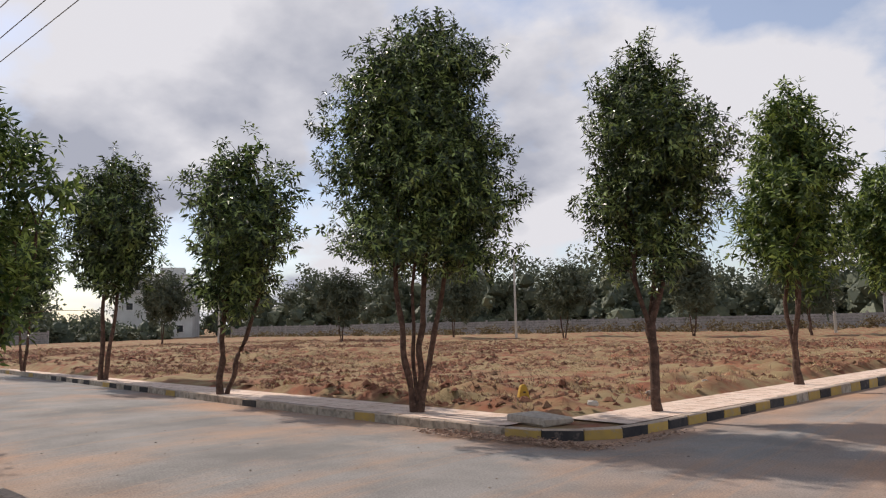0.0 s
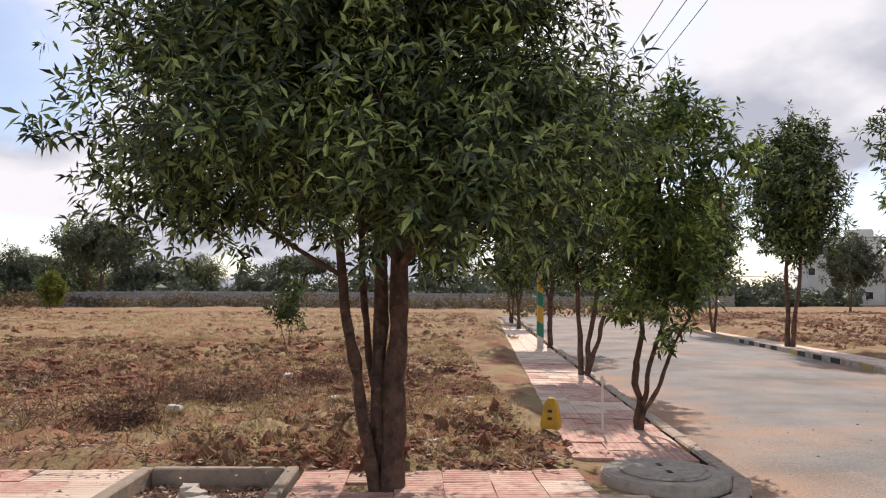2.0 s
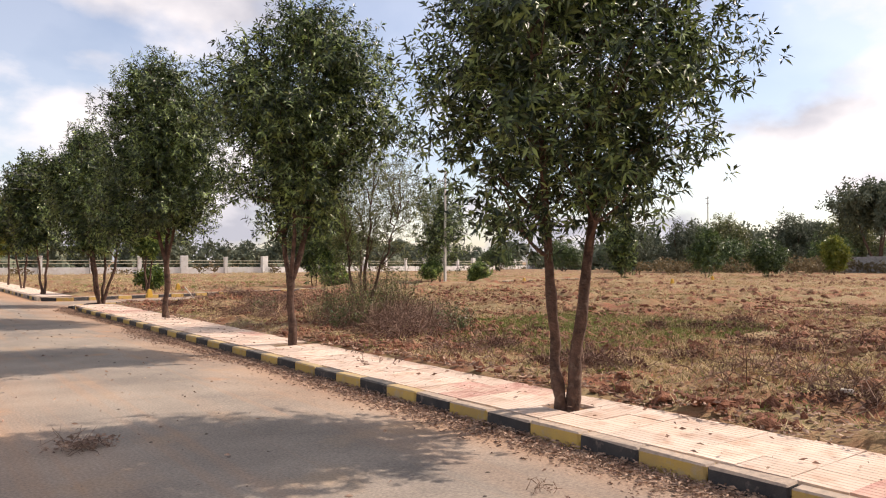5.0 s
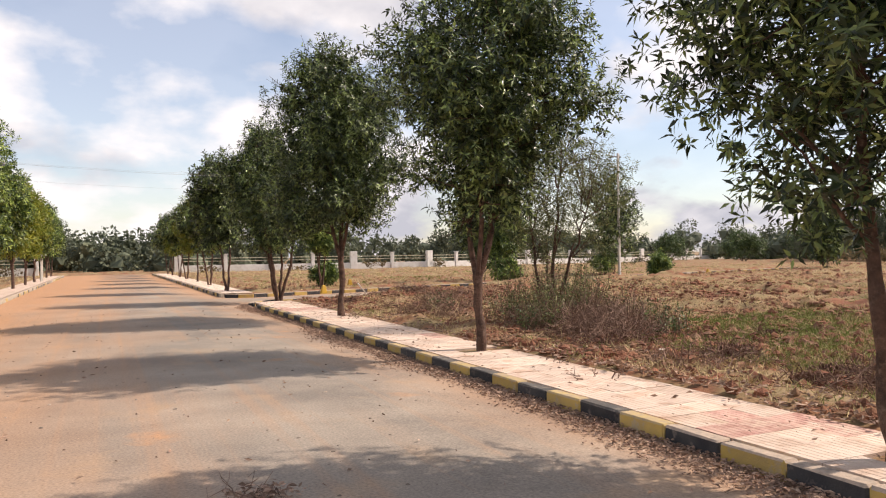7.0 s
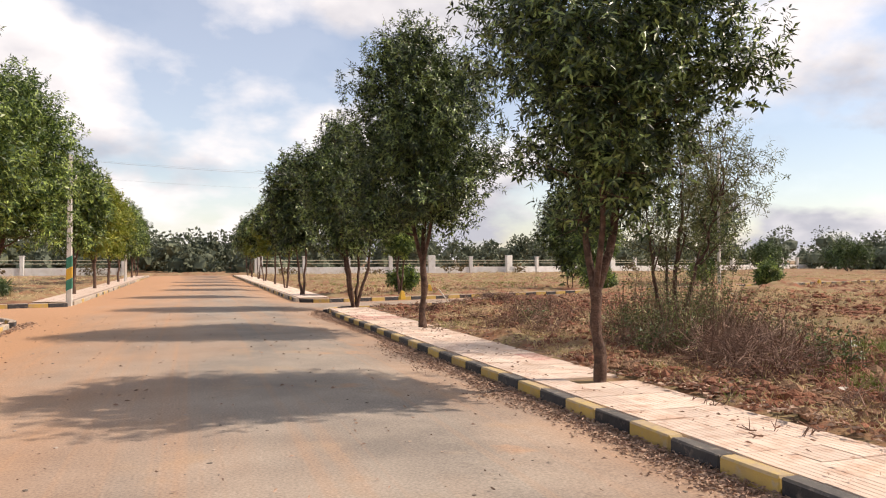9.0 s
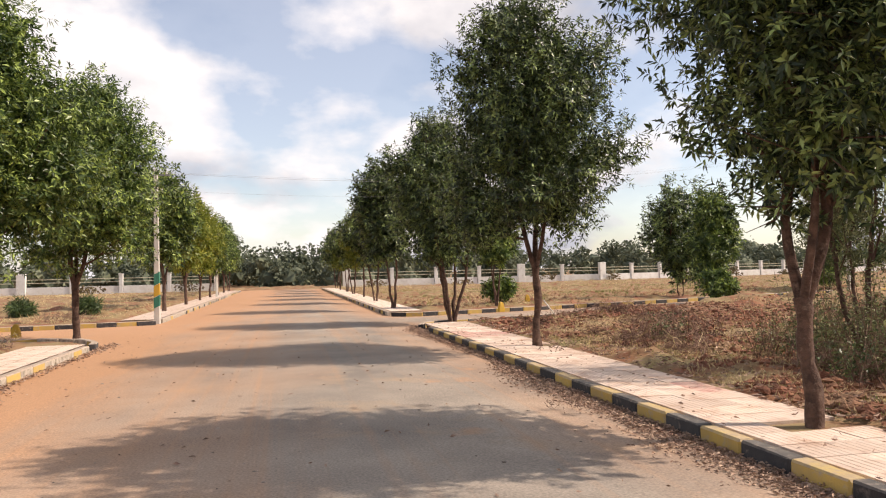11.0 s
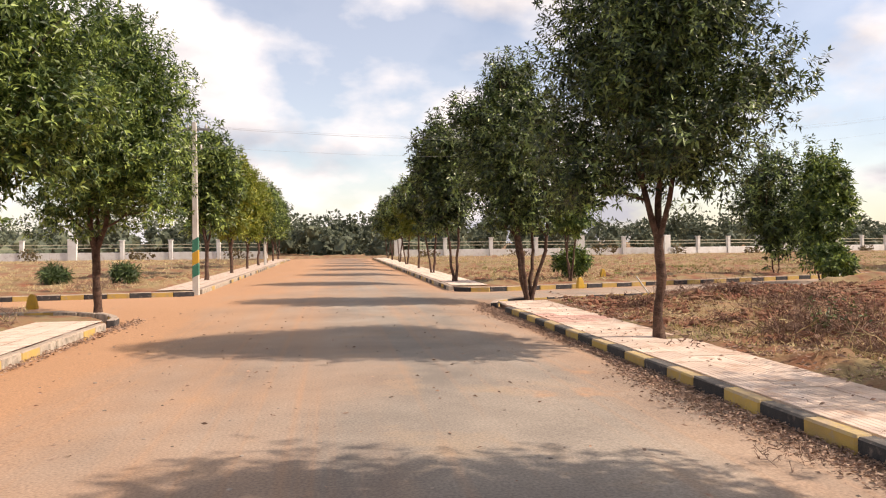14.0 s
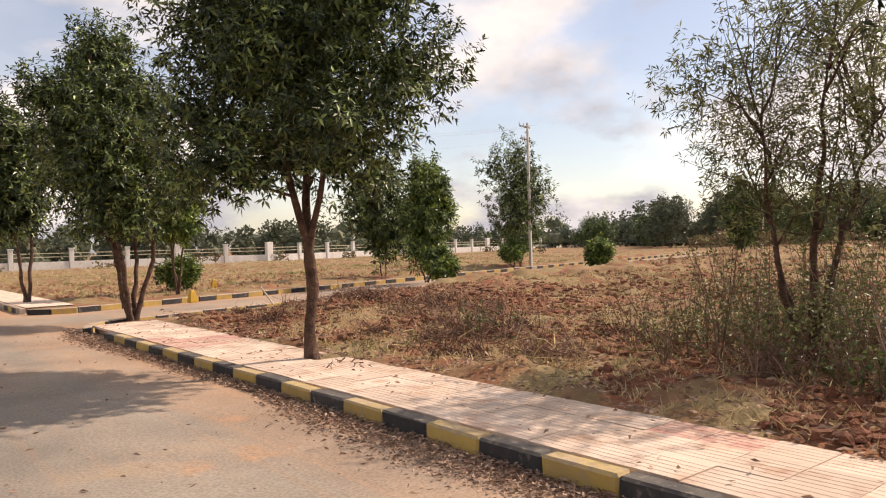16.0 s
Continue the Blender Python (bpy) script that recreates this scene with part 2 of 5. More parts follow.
ASPHALT = road_material()
SOIL = material("soil", (0.29, 0.115, 0.062), (0.165, 0.075, 0.046), 2.6, (0.27, 0.2, 0.105), 1.1, rough=1.0, bump=1.0, bump_scale=26.0, low3=0.38, high3=0.58)
CLOD = material("clod", (0.26, 0.112, 0.066), (0.165, 0.076, 0.05), 2.0, (0.26, 0.165, 0.1), 0.8, rough=1.0, bump=1.0, bump_scale=45.0, random_value=0.22, island=True, low3=0.5, high3=0.65)
KERB_YELLOW = material("kerb_yellow", (0.52, 0.36, 0.10), (0.42, 0.30, 0.12), 4.0, (0.36, 0.31, 0.25), 9.0, rough=0.8, random_value=0.12, low3=0.55, high3=0.75)
KERB_BLACK = material("kerb_black", (0.035, 0.035, 0.04), (0.06, 0.058, 0.058), 5.0, (0.24, 0.2, 0.17), 9.0, rough=0.75, random_value=0.2, low3=0.58, high3=0.78)
KERB_WORN = material("kerb_worn", (0.52, 0.46, 0.38), (0.36, 0.31, 0.25), 6.0, (0.2, 0.18, 0.15), 7.0, rough=0.9)
KERB_TOP = material("kerb_concrete", (0.50, 0.39, 0.30), (0.40, 0.32, 0.26), 5.0, (0.3, 0.25, 0.21), 18.0, rough=0.95)
KERB_YELLOW_TOP = material("kerb_yellow_top", (0.50, 0.37, 0.15), (0.45, 0.34, 0.22), 5.0, (0.36, 0.28, 0.2), 14.0, rough=0.9)
KERB_BLACK_TOP = material("kerb_black_top", (0.085, 0.08, 0.078), (0.15, 0.135, 0.12), 6.0, (0.3, 0.25, 0.2), 12.0, rough=0.9, low3=0.56, high3=0.74)
CONCRETE = material("concrete", (0.37, 0.295, 0.225), (0.28, 0.225, 0.175), 4.0, (0.22, 0.20, 0.18), 14.0, rough=0.95)
TILE_CREAM = material("tile_cream", (0.70, 0.565, 0.47), (0.64, 0.49, 0.39), 1.6, (0.47, 0.3, 0.21), 4.0, rough=0.9, random_value=0.13, low3=0.5, high3=0.74)
TILE_PINK = material("tile_pink", (0.56, 0.32, 0.27), (0.60, 0.44, 0.35), 2.5, (0.40, 0.2, 0.16), 9.0, rough=0.9, random_value=0.12)
MORTAR = material("mortar", (0.33, 0.2, 0.14), (0.25, 0.15, 0.11), 5.0, rough=1.0)
BARK = material("bark", (0.15, 0.09, 0.067), (0.06, 0.038, 0.03), 9.0, (0.2, 0.14, 0.105), 14.0, rough=0.95, bump=1.0, bump_scale=38.0, low3=0.55, high3=0.75)
TWIG = material("twig", (0.31, 0.205, 0.15), (0.15, 0.095, 0.075), 6.0, rough=0.95, bump=0, random_value=0.35, island=True)
DEAD_WEED = material("dead_weed", (0.21, 0.125, 0.09), (0.12, 0.07, 0.055), 5.0, rough=0.95, bump=0, random_value=0.35, island=True)
STRAW = material("straw", (0.66, 0.53, 0.31), (0.48, 0.39, 0.2), 1.2, rough=0.95, bump=0, random_value=0.3, island=True)
WEED = material("weed", (0.15, 0.22, 0.05), (0.26, 0.29, 0.09), 1.5, rough=0.9, bump=0, random_value=0.3, island=True)
DEAD_LEAF = material("dead_leaf", (0.25, 0.155, 0.115), (0.43, 0.31, 0.23), 12.0, rough=0.85, bump=0, random_value=0.4, island=True)
# the dark and pale ends also carry shade and glints within the crown
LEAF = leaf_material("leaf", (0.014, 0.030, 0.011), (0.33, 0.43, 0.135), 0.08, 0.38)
LEAF_GREY = leaf_material("leaf_grey", (0.04, 0.072, 0.024), (0.19, 0.265, 0.085), 0.16)
# light green foliage, brightened further to paint in sun on the crowns
LEAF_FRESH_SUNLIT = leaf_material("leaf_fresh_sunlit", (0.034, 0.068, 0.018), (0.38, 0.49, 0.12), 0.24, 0.4)
LEAF_OLIVE = leaf_material("leaf_olive", (0.08, 0.092, 0.036), (0.33, 0.34, 0.15), 0.3, 0.5)
LEAF_LIME = leaf_material("leaf_lime", (0.13, 0.17, 0.025), (0.33, 0.33, 0.05))
# paler and greyer: the haze of distance is mixed into this leaf colour
LEAF_FAR_HAZY = leaf_material("leaf_far_hazy", (0.08, 0.10, 0.066), (0.18, 0.2, 0.12), 0.15, 0.7)
LEAF_DRY = leaf_material("leaf_dry", (0.12, 0.09, 0.045), (0.23, 0.18, 0.09), 0.2, 0.7)
WHITEWASH = material("whitewash", (0.74, 0.73, 0.70), (0.64, 0.62, 0.58), 1.5, (0.5, 0.44, 0.37), 3.0, rough=0.9, low3=0.58, high3=0.8)
PIPE_CREAM = material("pipe_cream", (0.6, 0.57, 0.42), (0.5, 0.46, 0.34), 2.0, rough=0.7)
GREY_WALL = material("precast", (0.40, 0.385, 0.365), (0.3, 0.285, 0.275), 0.8, (0.2, 0.19, 0.19), 4.0, rough=0.95)
POLE_GREY = material("pole_concrete", (0.60, 0.57, 0.52), (0.50, 0.475, 0.43), 3.0, rough=0.9)
PAINT_GREEN = material("paint_green", (0.03, 0.16, 0.11), (0.05, 0.2, 0.14), 8.0, (0.35, 0.35, 0.3), 12.0, rough=0.6, low3=0.62, high3=0.78)
PAINT_YELLOW = material("paint_yellow", (0.60, 0.36, 0.04), (0.5, 0.3, 0.05), 8.0, (0.4, 0.3, 0.15), 12.0, rough=0.6, low3=0.6, high3=0.78)
STEEL = material("galvanised", (0.25, 0.26, 0.27), (0.18, 0.18, 0.19), 8.0, rough=0.5, bump=0)
WIRE = material("wire", (0.36, 0.36, 0.37), (0.3, 0.3, 0.3), 3.0, rough=0.6, bump=0)
WALL_PALE = material("pale_plaster", (0.62, 0.62, 0.60), (0.5, 0.5, 0.48), 0.6, rough=0.9)
GLASS_DARK = material("window_dark", (0.05, 0.055, 0.06), (0.03, 0.03, 0.035), 1.0, rough=0.2, bump=0)
RAG = material("rag", (0.52, 0.15, 0.085), (0.38, 0.1, 0.06), 9.0, rough=0.9)
CONCRETE_PALE = material("weathered_slab", (0.50, 0.44, 0.37), (0.40, 0.345, 0.29), 4.0, (0.32, 0.28, 0.24), 14.0, rough=0.95)
PEBBLE = material("pebble", (0.40, 0.33, 0.27), (0.16, 0.13, 0.11), 5.0, rough=0.95, bump=0, random_value=0.5, island=True)
RUBBLE = material("rubble", (0.55, 0.5, 0.44), (0.42, 0.37, 0.32), 6.0, rough=0.95)


# ---- building helpers ----
def link(name, mesh, mat, parent=None, label=""):
    ob = new(name, mesh)
    if mat is not None and not mesh.materials:
        mesh.materials.append(mat)
    if parent is not None:
        ob.parent = parent
    if label:
        ob["label"] = label
    return ob


def thing(name, at, label, category, group="", kind="", turn=0.0):
    """An Empty at the base of a thing, which its parts hang from."""
    ob = new(name)
    ob.empty_display_size = 0.2
    ob.matrix_basis = Matrix.Translation(at) @ Matrix.Rotation(turn, 4, "Z")
    return tagged(ob, label, category, group, kind)


def mesh_of(name, verts, faces, smooth=False):
    """A mesh from an array of corners and an array of faces with as many corners each."""
    verts, faces = np.asarray(verts, np.float32), np.asarray(faces, np.int32)
    me = bpy.data.meshes.new(name)
    k = faces.shape[1]
    me.vertices.add(len(verts)); me.loops.add(faces.size); me.polygons.add(len(faces))
    me.vertices.foreach_set("co", verts.ravel())
    me.loops.foreach_set("vertex_index", faces.ravel())
    me.polygons.foreach_set("loop_start", np.arange(0, faces.size, k, dtype=np.int32))
    me.polygons.foreach_set("use_smooth", np.full(len(faces), smooth))
    me.update(calc_edges=True)
    return me


def part(name, bm, mat, parent, label=""):
    me = bpy.data.meshes.new(name)
    bm.to_mesh(me)
    bm.free()
    return link(name, me, mat, parent, label)


def box(sx, sy, sz, at=(0, 0, 0), bevel=0.0, jitter=0.0, seed=0):
    """A bmesh box that stands on at, with bevelled edges."""
    bm = bmesh.new()
    bmesh.ops.create_cube(bm, size=1, matrix=Matrix.Translation((at[0], at[1], at[2] + sz / 2)) @ Matrix.Diagonal((sx, sy, sz, 1)))
    if bevel:
        bmesh.ops.bevel(bm, geom=bm.edges[:], offset=bevel, segments=1, affect="EDGES")
    if jitter:
        r = random.Random(seed)
        for v in bm.verts:
            v.co += Vector((r.uniform(-1, 1), r.uniform(-1, 1), r.uniform(-1, 1))) * jitter
    return bm


def cone(r1, r2, h, at=(0, 0, 0), sides=12, bevel=0.0):
    bm = bmesh.new()
    bmesh.ops.create_cone(bm, cap_ends=True, segments=sides, radius1=r1, radius2=r2, depth=h, matrix=Matrix.Translation((at[0], at[1], at[2] + h / 2)))
    if bevel:
        rim = [e for e in bm.edges if len(e.link_faces) == 2 and e.calc_face_angle(0) > 0.9]
        bmesh.ops.bevel(bm, geom=rim, offset=bevel, segments=2, affect="EDGES")
    return bm


def hash2(ix, iy, seed):
    h = np.sin(ix * 127.1 + iy * 311.7 + seed * 74.7) * 43758.5453
    return h - np.floor(h)


def value_noise(x, y, scale, seed=0):
    x, y = x / scale, y / scale
    ix, iy = np.floor(x), np.floor(y)
    fx, fy = x - ix, y - iy
    fx, fy = fx * fx * (3 - 2 * fx), fy * fy * (3 - 2 * fy)
    a, b = hash2(ix, iy, seed), hash2(ix + 1, iy, seed)
    c, d = hash2(ix, iy + 1, seed), hash2(ix + 1, iy + 1, seed)
    return (a * (1 - fx) + b * fx) * (1 - fy) + (c * (1 - fx) + d * fx) * fy


def tubes(runs, sides=6):
    """Tapered round rods: runs of (points, radii). Returns corners and four-cornered faces."""
    vs, fs, base = [], [], 0
    ring = np.arange(sides) * 2 * np.pi / sides
    for pts, radii in runs:
        pts = np.asarray(pts, float)
        n = len(pts)
        way = np.gradient(pts, axis=0)
        way /= np.linalg.norm(way, axis=1)[:, None] + 1e-9
        ref = np.where(np.abs(way[:, 2:3]) > 0.9, np.array([[1.0, 0, 0]]), np.array([[0, 0, 1.0]]))
        u = np.cross(way, ref); u /= np.linalg.norm(u, axis=1)[:, None]
        v = np.cross(way, u)
        r = np.asarray(radii, float)[:, None, None]
        vs.append((pts[:, None] + r * (np.cos(ring)[None, :, None] * u[:, None] + np.sin(ring)[None, :, None] * v[:, None])).reshape(-1, 3))
        a = np.arange(n - 1)[:, None] * sides + np.arange(sides)[None]
        b = np.arange(n - 1)[:, None] * sides + (np.arange(sides)[None] + 1) % sides
        fs.append(np.stack([a, b, b + sides, a + sides], -1).reshape(-1, 4) + base)
        base += n * sides
    return np.concatenate(vs), np.concatenate(fs)


def blades(base, way, length, width, rng, fold=0.25, face=None):
    """Pointed leaves: a lance-shaped sheet of two triangles each, folded along the middle."""
    n = len(base)
    turn = rng.normal(size=(n, 3))
    side = np.cross(way, turn if face is None else turn * 0.55 + face)
    side /= np.linalg.norm(side, axis=1)[:, None] + 1e-9
    lift = np.cross(side, way)
    mid = base + way * (length * 0.45)[:, None]
    w = width[:, None] * 0.5
    droop = np.zeros((n, 3)); droop[:, 2] = -length * 0.12
    v = np.stack([base, mid + side * w + lift * w * fold, base + way * length[:, None] + droop, mid - side * w + lift * w * fold], 1)
    return v.reshape(-1, 3), np.arange(n * 4).reshape(-1, 4)


# ---- the plan: plots with kerbs round them ----
def rounded(points, radii, steps=7):
    """A closed outline with rounded corners."""
    out = []
    n = len(points)
    for i, (p, r) in enumerate(zip(points, radii)):
        p = np.array(p, float)
        if r <= 0:
            out.append(p)
            continue
        a, b = np.array(points[i - 1], float) - p, np.array(points[(i + 1) % n], float) - p
        a, b = a / np.linalg.norm(a), b / np.linalg.norm(b)
        half = np.arccos(np.clip(a @ b, -1, 1)) / 2
        d = r / np.tan(half)
        centre = p + (a + b) / np.linalg.norm(a + b) * r / np.sin(half)
        u, v = p + a * d - centre, p + b * d - centre
        total = np.arctan2(u[0] * v[1] - u[1] * v[0], u @ v)
        for k in range(steps + 1):
            c, s = np.cos(total * k / steps), np.sin(total * k / steps)
            out.append(centre + np.array([c * u[0] - s * u[1], s * u[0] + c * u[1]]))
    return np.array(out)


WK, EK = -5.83, 2.0                        # faces of the kerbs along the main road
PLOTS = {
    "south_west": rounded([(-64, 8.4), (-64, -44.5), (WK, -28.9), (WK, 2.95)], [0, 0, 1.3, 1.3]),
    "north_west": rounded([(-64, 17.9), (-4.85, 9.05), (0.6, 44), (-64, 52)], [0, 1.4, 0, 0]),
    "south_end": rounded([(-64, -48.5), (-64, -83), (WK, -83), (WK, -33.4)], [0, 0, 0, 1.0]),
    "east": rounded([(32, -22.2), (32, 44), (EK, 44), (EK, -28.3)], [0, 0, 0, 2.2]),
    "east_end": rounded([(32, -28.2), (EK, -34.1), (EK, -83), (32, -83)], [0, 0.6, 0, 0]),
}


def depth_in(poly, x, y):
    """Distance to the outline, positive inside."""
    a, b = poly, np.roll(poly, -1, axis=0)
    best = np.full(x.shape, 1e9)
    inside = np.zeros(x.shape, bool)
    for (ax, ay), (bx, by) in zip(a, b):
        dx, dy = bx - ax, by - ay
        t = np.clip(((x - ax) * dx + (y - ay) * dy) / (dx * dx + dy * dy), 0, 1)
        best = np.minimum(best, np.hypot(x - ax - t * dx, y - ay - t * dy))
        if by != ay:
            inside ^= ((ay > y) != (by > y)) & (x < (bx - ax) * (y - ay) / (by - ay) + ax)
    return np.where(inside, best, -best)


def plot_depth(x, y):
    return np.max([depth_in(p, x, y) for p in PLOTS.values()], axis=0)


def smooth(v, a, b):
    t = np.clip((v - a) / (b - a), 0, 1)
    return t * t * (3 - 2 * t)


def rise(x, y):
    """The land climbs gently to the west and to the north."""
    return 0.006 * np.maximum(0, -x - 12) * smooth(y, -60, -20) + 0.0105 * np.maximum(0, y - 14)


def field(x, y):
    """Height of the ploughed land inside the plots."""
    ploughed = smooth(value_noise(x, y, 6.0, 5), 0.25, 0.7)
    lumps = value_noise(x, y, 0.52, 1) ** 2 * 0.19 + value_noise(x, y, 0.24, 2) ** 2 * 0.1
    inside = y + 28.9 - (x + 5.83) * 0.268                 # a low bank of turned earth along the cross road
    bank = 0.2 * smooth(inside, 1.3, 2.6) * (1 - smooth(inside, 4.0, 8.0)) * smooth(-x, 8.2, 10.0) * (0.55 + 0.9 * value_noise(x, y, 1.3, 9))
    return 0.03 + bank + rise(x, y) + (value_noise(x, y, 2.5, 3) - 0.35) * 0.1 + lumps * (0.35 + 0.85 * ploughed) * (1 + 0.25 * smooth(y, 8, 11))


def field_at(x, y):
    return float(field(np.array([float(x)]), np.array([float(y)]))[0])


def axis_steps(fine_a, fine_b, step, far_a, far_b):
    mid = list(np.arange(fine_a, fine_b, step))
    lo, hi, s = [fine_a], [mid[-1]], step
    while lo[-1] > far_a:
        s *= 1.16
        lo.append(lo[-1] - s)
    s = step
    while hi[-1] < far_b:
        s *= 1.16
        hi.append(hi[-1] + s)
    return np.array(lo[:0:-1] + mid + hi[1:])


gx, gy = axis_steps(-30, 7, 0.17, -900, 900), axis_steps(-47, 26, 0.19, -900, 900)
X, Y = np.meshgrid(gx, gy)
D = plot_depth(X.ravel(), Y.ravel()).reshape(X.shape)
outer = (X < -64) | (X > 32) | (Y < -83) | (Y > 44)
Zp = field(X, Y)
near = np.where(outer, 1.0, smooth(D, 0.05, 0.35))
calm = smooth(D, 1.3, 1.8)
Zp = np.where(outer, Zp, 0.035 + (Zp - 0.035) * calm)
Z = np.where(outer, Zp, -0.3 + (Zp + 0.3) * near)
Z = np.where((np.abs(X + 6.55) < 0.68) & (np.abs(Y + 1.475) < 0.66), -0.11, Z)      # the planting pit
nx, ny = len(gx), len(gy)
idx = np.arange(nx * ny).reshape(ny, nx)
quads = np.stack([idx[:-1, :-1], idx[:-1, 1:], idx[1:, 1:], idx[1:, :-1]], -1).reshape(-1, 4)
ground = link("ground", mesh_of("ground", np.stack([X, Y, Z], -1).reshape(-1, 3), quads, True), SOIL)
tagged(ground, "ploughed red-brown soil with dry straw-coloured grass", "ground", kind="structure")

# the asphalt, slightly crowned, up to the kerbs
rx, ry = np.arange(-64, 32.01, 0.5), np.arange(-84, 45.01, 0.5)
RX, RY = np.meshgrid(rx, ry)
RD = plot_depth(RX.ravel(), RY.ravel()).reshape(RX.shape)
RZ = -0.08 + 0.08 * smooth(-RD, 0.0, 2.2) + rise(RX, RY) * smooth(-RX, 12, 20) * 0.9
ridx = np.arange(RX.size).reshape(RX.shape)
rq = np.stack([ridx[:-1, :-1], ridx[:-1, 1:], ridx[1:, 1:], ridx[1:, :-1]], -1).reshape(-1, 4)
keep = (RD.ravel()[rq] < 0.75).any(1)
road = link("road", mesh_of("road", np.stack([RX, RY, RZ], -1).reshape(-1, 3), rq[keep], True), ASPHALT)
tagged(road, "dusty grey asphalt road with red soil stains", "road", kind="structure")


# ---- kerbs ----
PITCH = 0.61


def kerb_stone_mesh(name, mat, seed, top):
    bm = box(0.15, PITCH - 0.012, 0.30, (0, 0, -0.225), 0.016, 0.005, seed)
    me = bpy.data.meshes.new(name)
    bm.to_mesh(me); bm.free()
    me.materials.append(mat)
    me.materials.append(top)
    for p in me.polygons:
        p.material_index = 1 if p.normal.z > 0.5 else 0
    return me


STONES = {c: [kerb_stone_mesh("kerb_stone", m, i * 7 + j, top) for j in range(3)] for i, (c, m, top) in enumerate((("y", KERB_YELLOW, KERB_TOP), ("b", KERB_BLACK, KERB_TOP), ("w", KERB_WORN, KERB_TOP), ("Y", KERB_YELLOW, KERB_YELLOW_TOP), ("B", KERB_BLACK, KERB_BLACK_TOP)))}


def along(points):
    """Points and headings every PITCH along a line."""
    points = np.array(points, float)
    seg = np.hypot(*np.diff(points, axis=0).T)
    total = np.r_[0, np.cumsum(seg)]
    for k in range(int(total[-1] / PITCH)):
        s = (k + 0.5) * PITCH
        i = min(np.searchsorted(total, s) - 1, len(seg) - 1)
        p = points[i] + (points[i + 1] - points[i]) * (s - total[i]) / seg[i]
        q = points[i + 1] - points[i]
        yield k, p, np.arctan2(q[1], q[0])


def kerb(name, line, inward, first="y", worn=0.0, seed=0, label="row of kerb stones painted yellow and black in turn", painted_from=None):
    """A row of stones along a line; inward: +1 where the plot lies to the left of the line's way."""
    holder = thing(name, (0, 0, 0), label, "kerb", kind="structure")
    r = random.Random(seed)
    for k, p, a in along(line):
        c = "w" if r.random() < worn else ("yb" if first == "y" else "by")[k % 2]
        if painted_from is not None and p[1] < painted_from and c != "w":
            c = c.upper()                                   # paint on the tops as well
        ob = link("kerb_stone", r.choice(STONES[c]), None, holder)
        off = 0.075 * inward
        ob.matrix_basis = pose(p[0] - np.sin(a) * off, p[1] + np.cos(a) * off, float(rise(np.array(p[0]), np.array(p[1]))) + r.uniform(-0.008, 0.006), r.uniform(-0.6, 0.6), r.uniform(-1.2, 1.2), np.degrees(a) - 90 + r.uniform(-0.5, 0.5))
    return holder


def run(poly, start, stop):
    """The stretch of an outline from the corner nearest start to the corner nearest stop."""
    i = int(np.argmin(np.hypot(*(poly - np.array(start)).T)))
    j = int(np.argmin(np.hypot(*(poly - np.array(stop)).T)))
    return poly[i:j + 1] if i <= j else np.concatenate([poly[i:], poly[:j + 1]])


# the west side of the main road: joints fall at -2.26 - 0.61 n
sw = PLOTS["south_west"]
kerb("kerb_1", [(WK, -2.26 + 0.61 * 6), (WK, -2.26 - 0.61 * 41)], -1, "y", 0.0, 1, painted_from=-8.5)
kerb("kerb_2", run(sw, (-64, -44.5), (WK, -27.4))[::-1], -1, "b", 0.1, 2)
kerb("kerb_3", run(sw, (WK, 1.5), (-64, 8.4)), 1, "b", 0.3, 3, "weathered kerb stones along the side road")
kerb("kerb_4", np.concatenate([PLOTS["north_west"][1:]])[:10], 1, "y", 0.06, 4)
kerb("kerb_5", [(-6.3, 9.27), (-64, 17.9)], -1, "b", 0.75, 5, "weathered kerb stones along the north plot")
kerb("kerb_6", run(PLOTS["south_end"], (WK, -34.2), (-64, -48.5)), 1, "b", 0.02, 6)
kerb("kerb_7", [(WK, -34.6), (WK, -83)], -1, "y", 0.35, 7)
kerb("kerb_8", [(EK, -8), (EK, -25.6)], 1, "y", 0.5, 8, "worn kerb stones with faded yellow and black paint")
kerb("kerb_12", [(EK, 9.08), (EK, -7.9)], 1, "y", 0.55, 12, "worn kerb stones with faded yellow and black paint")
kerb("kerb_9", run(PLOTS["east"], (EK, -25.6), (32, -22.2)), 1, "b", 0.4, 9)
kerb("kerb_10", run(PLOTS["east_end"], (32, -28.2), (EK, -34.6)), 1, "y", 0.02, 10)
kerb("kerb_11", [(EK, -35.0), (EK, -83)], 1, "b", 0.5, 11)


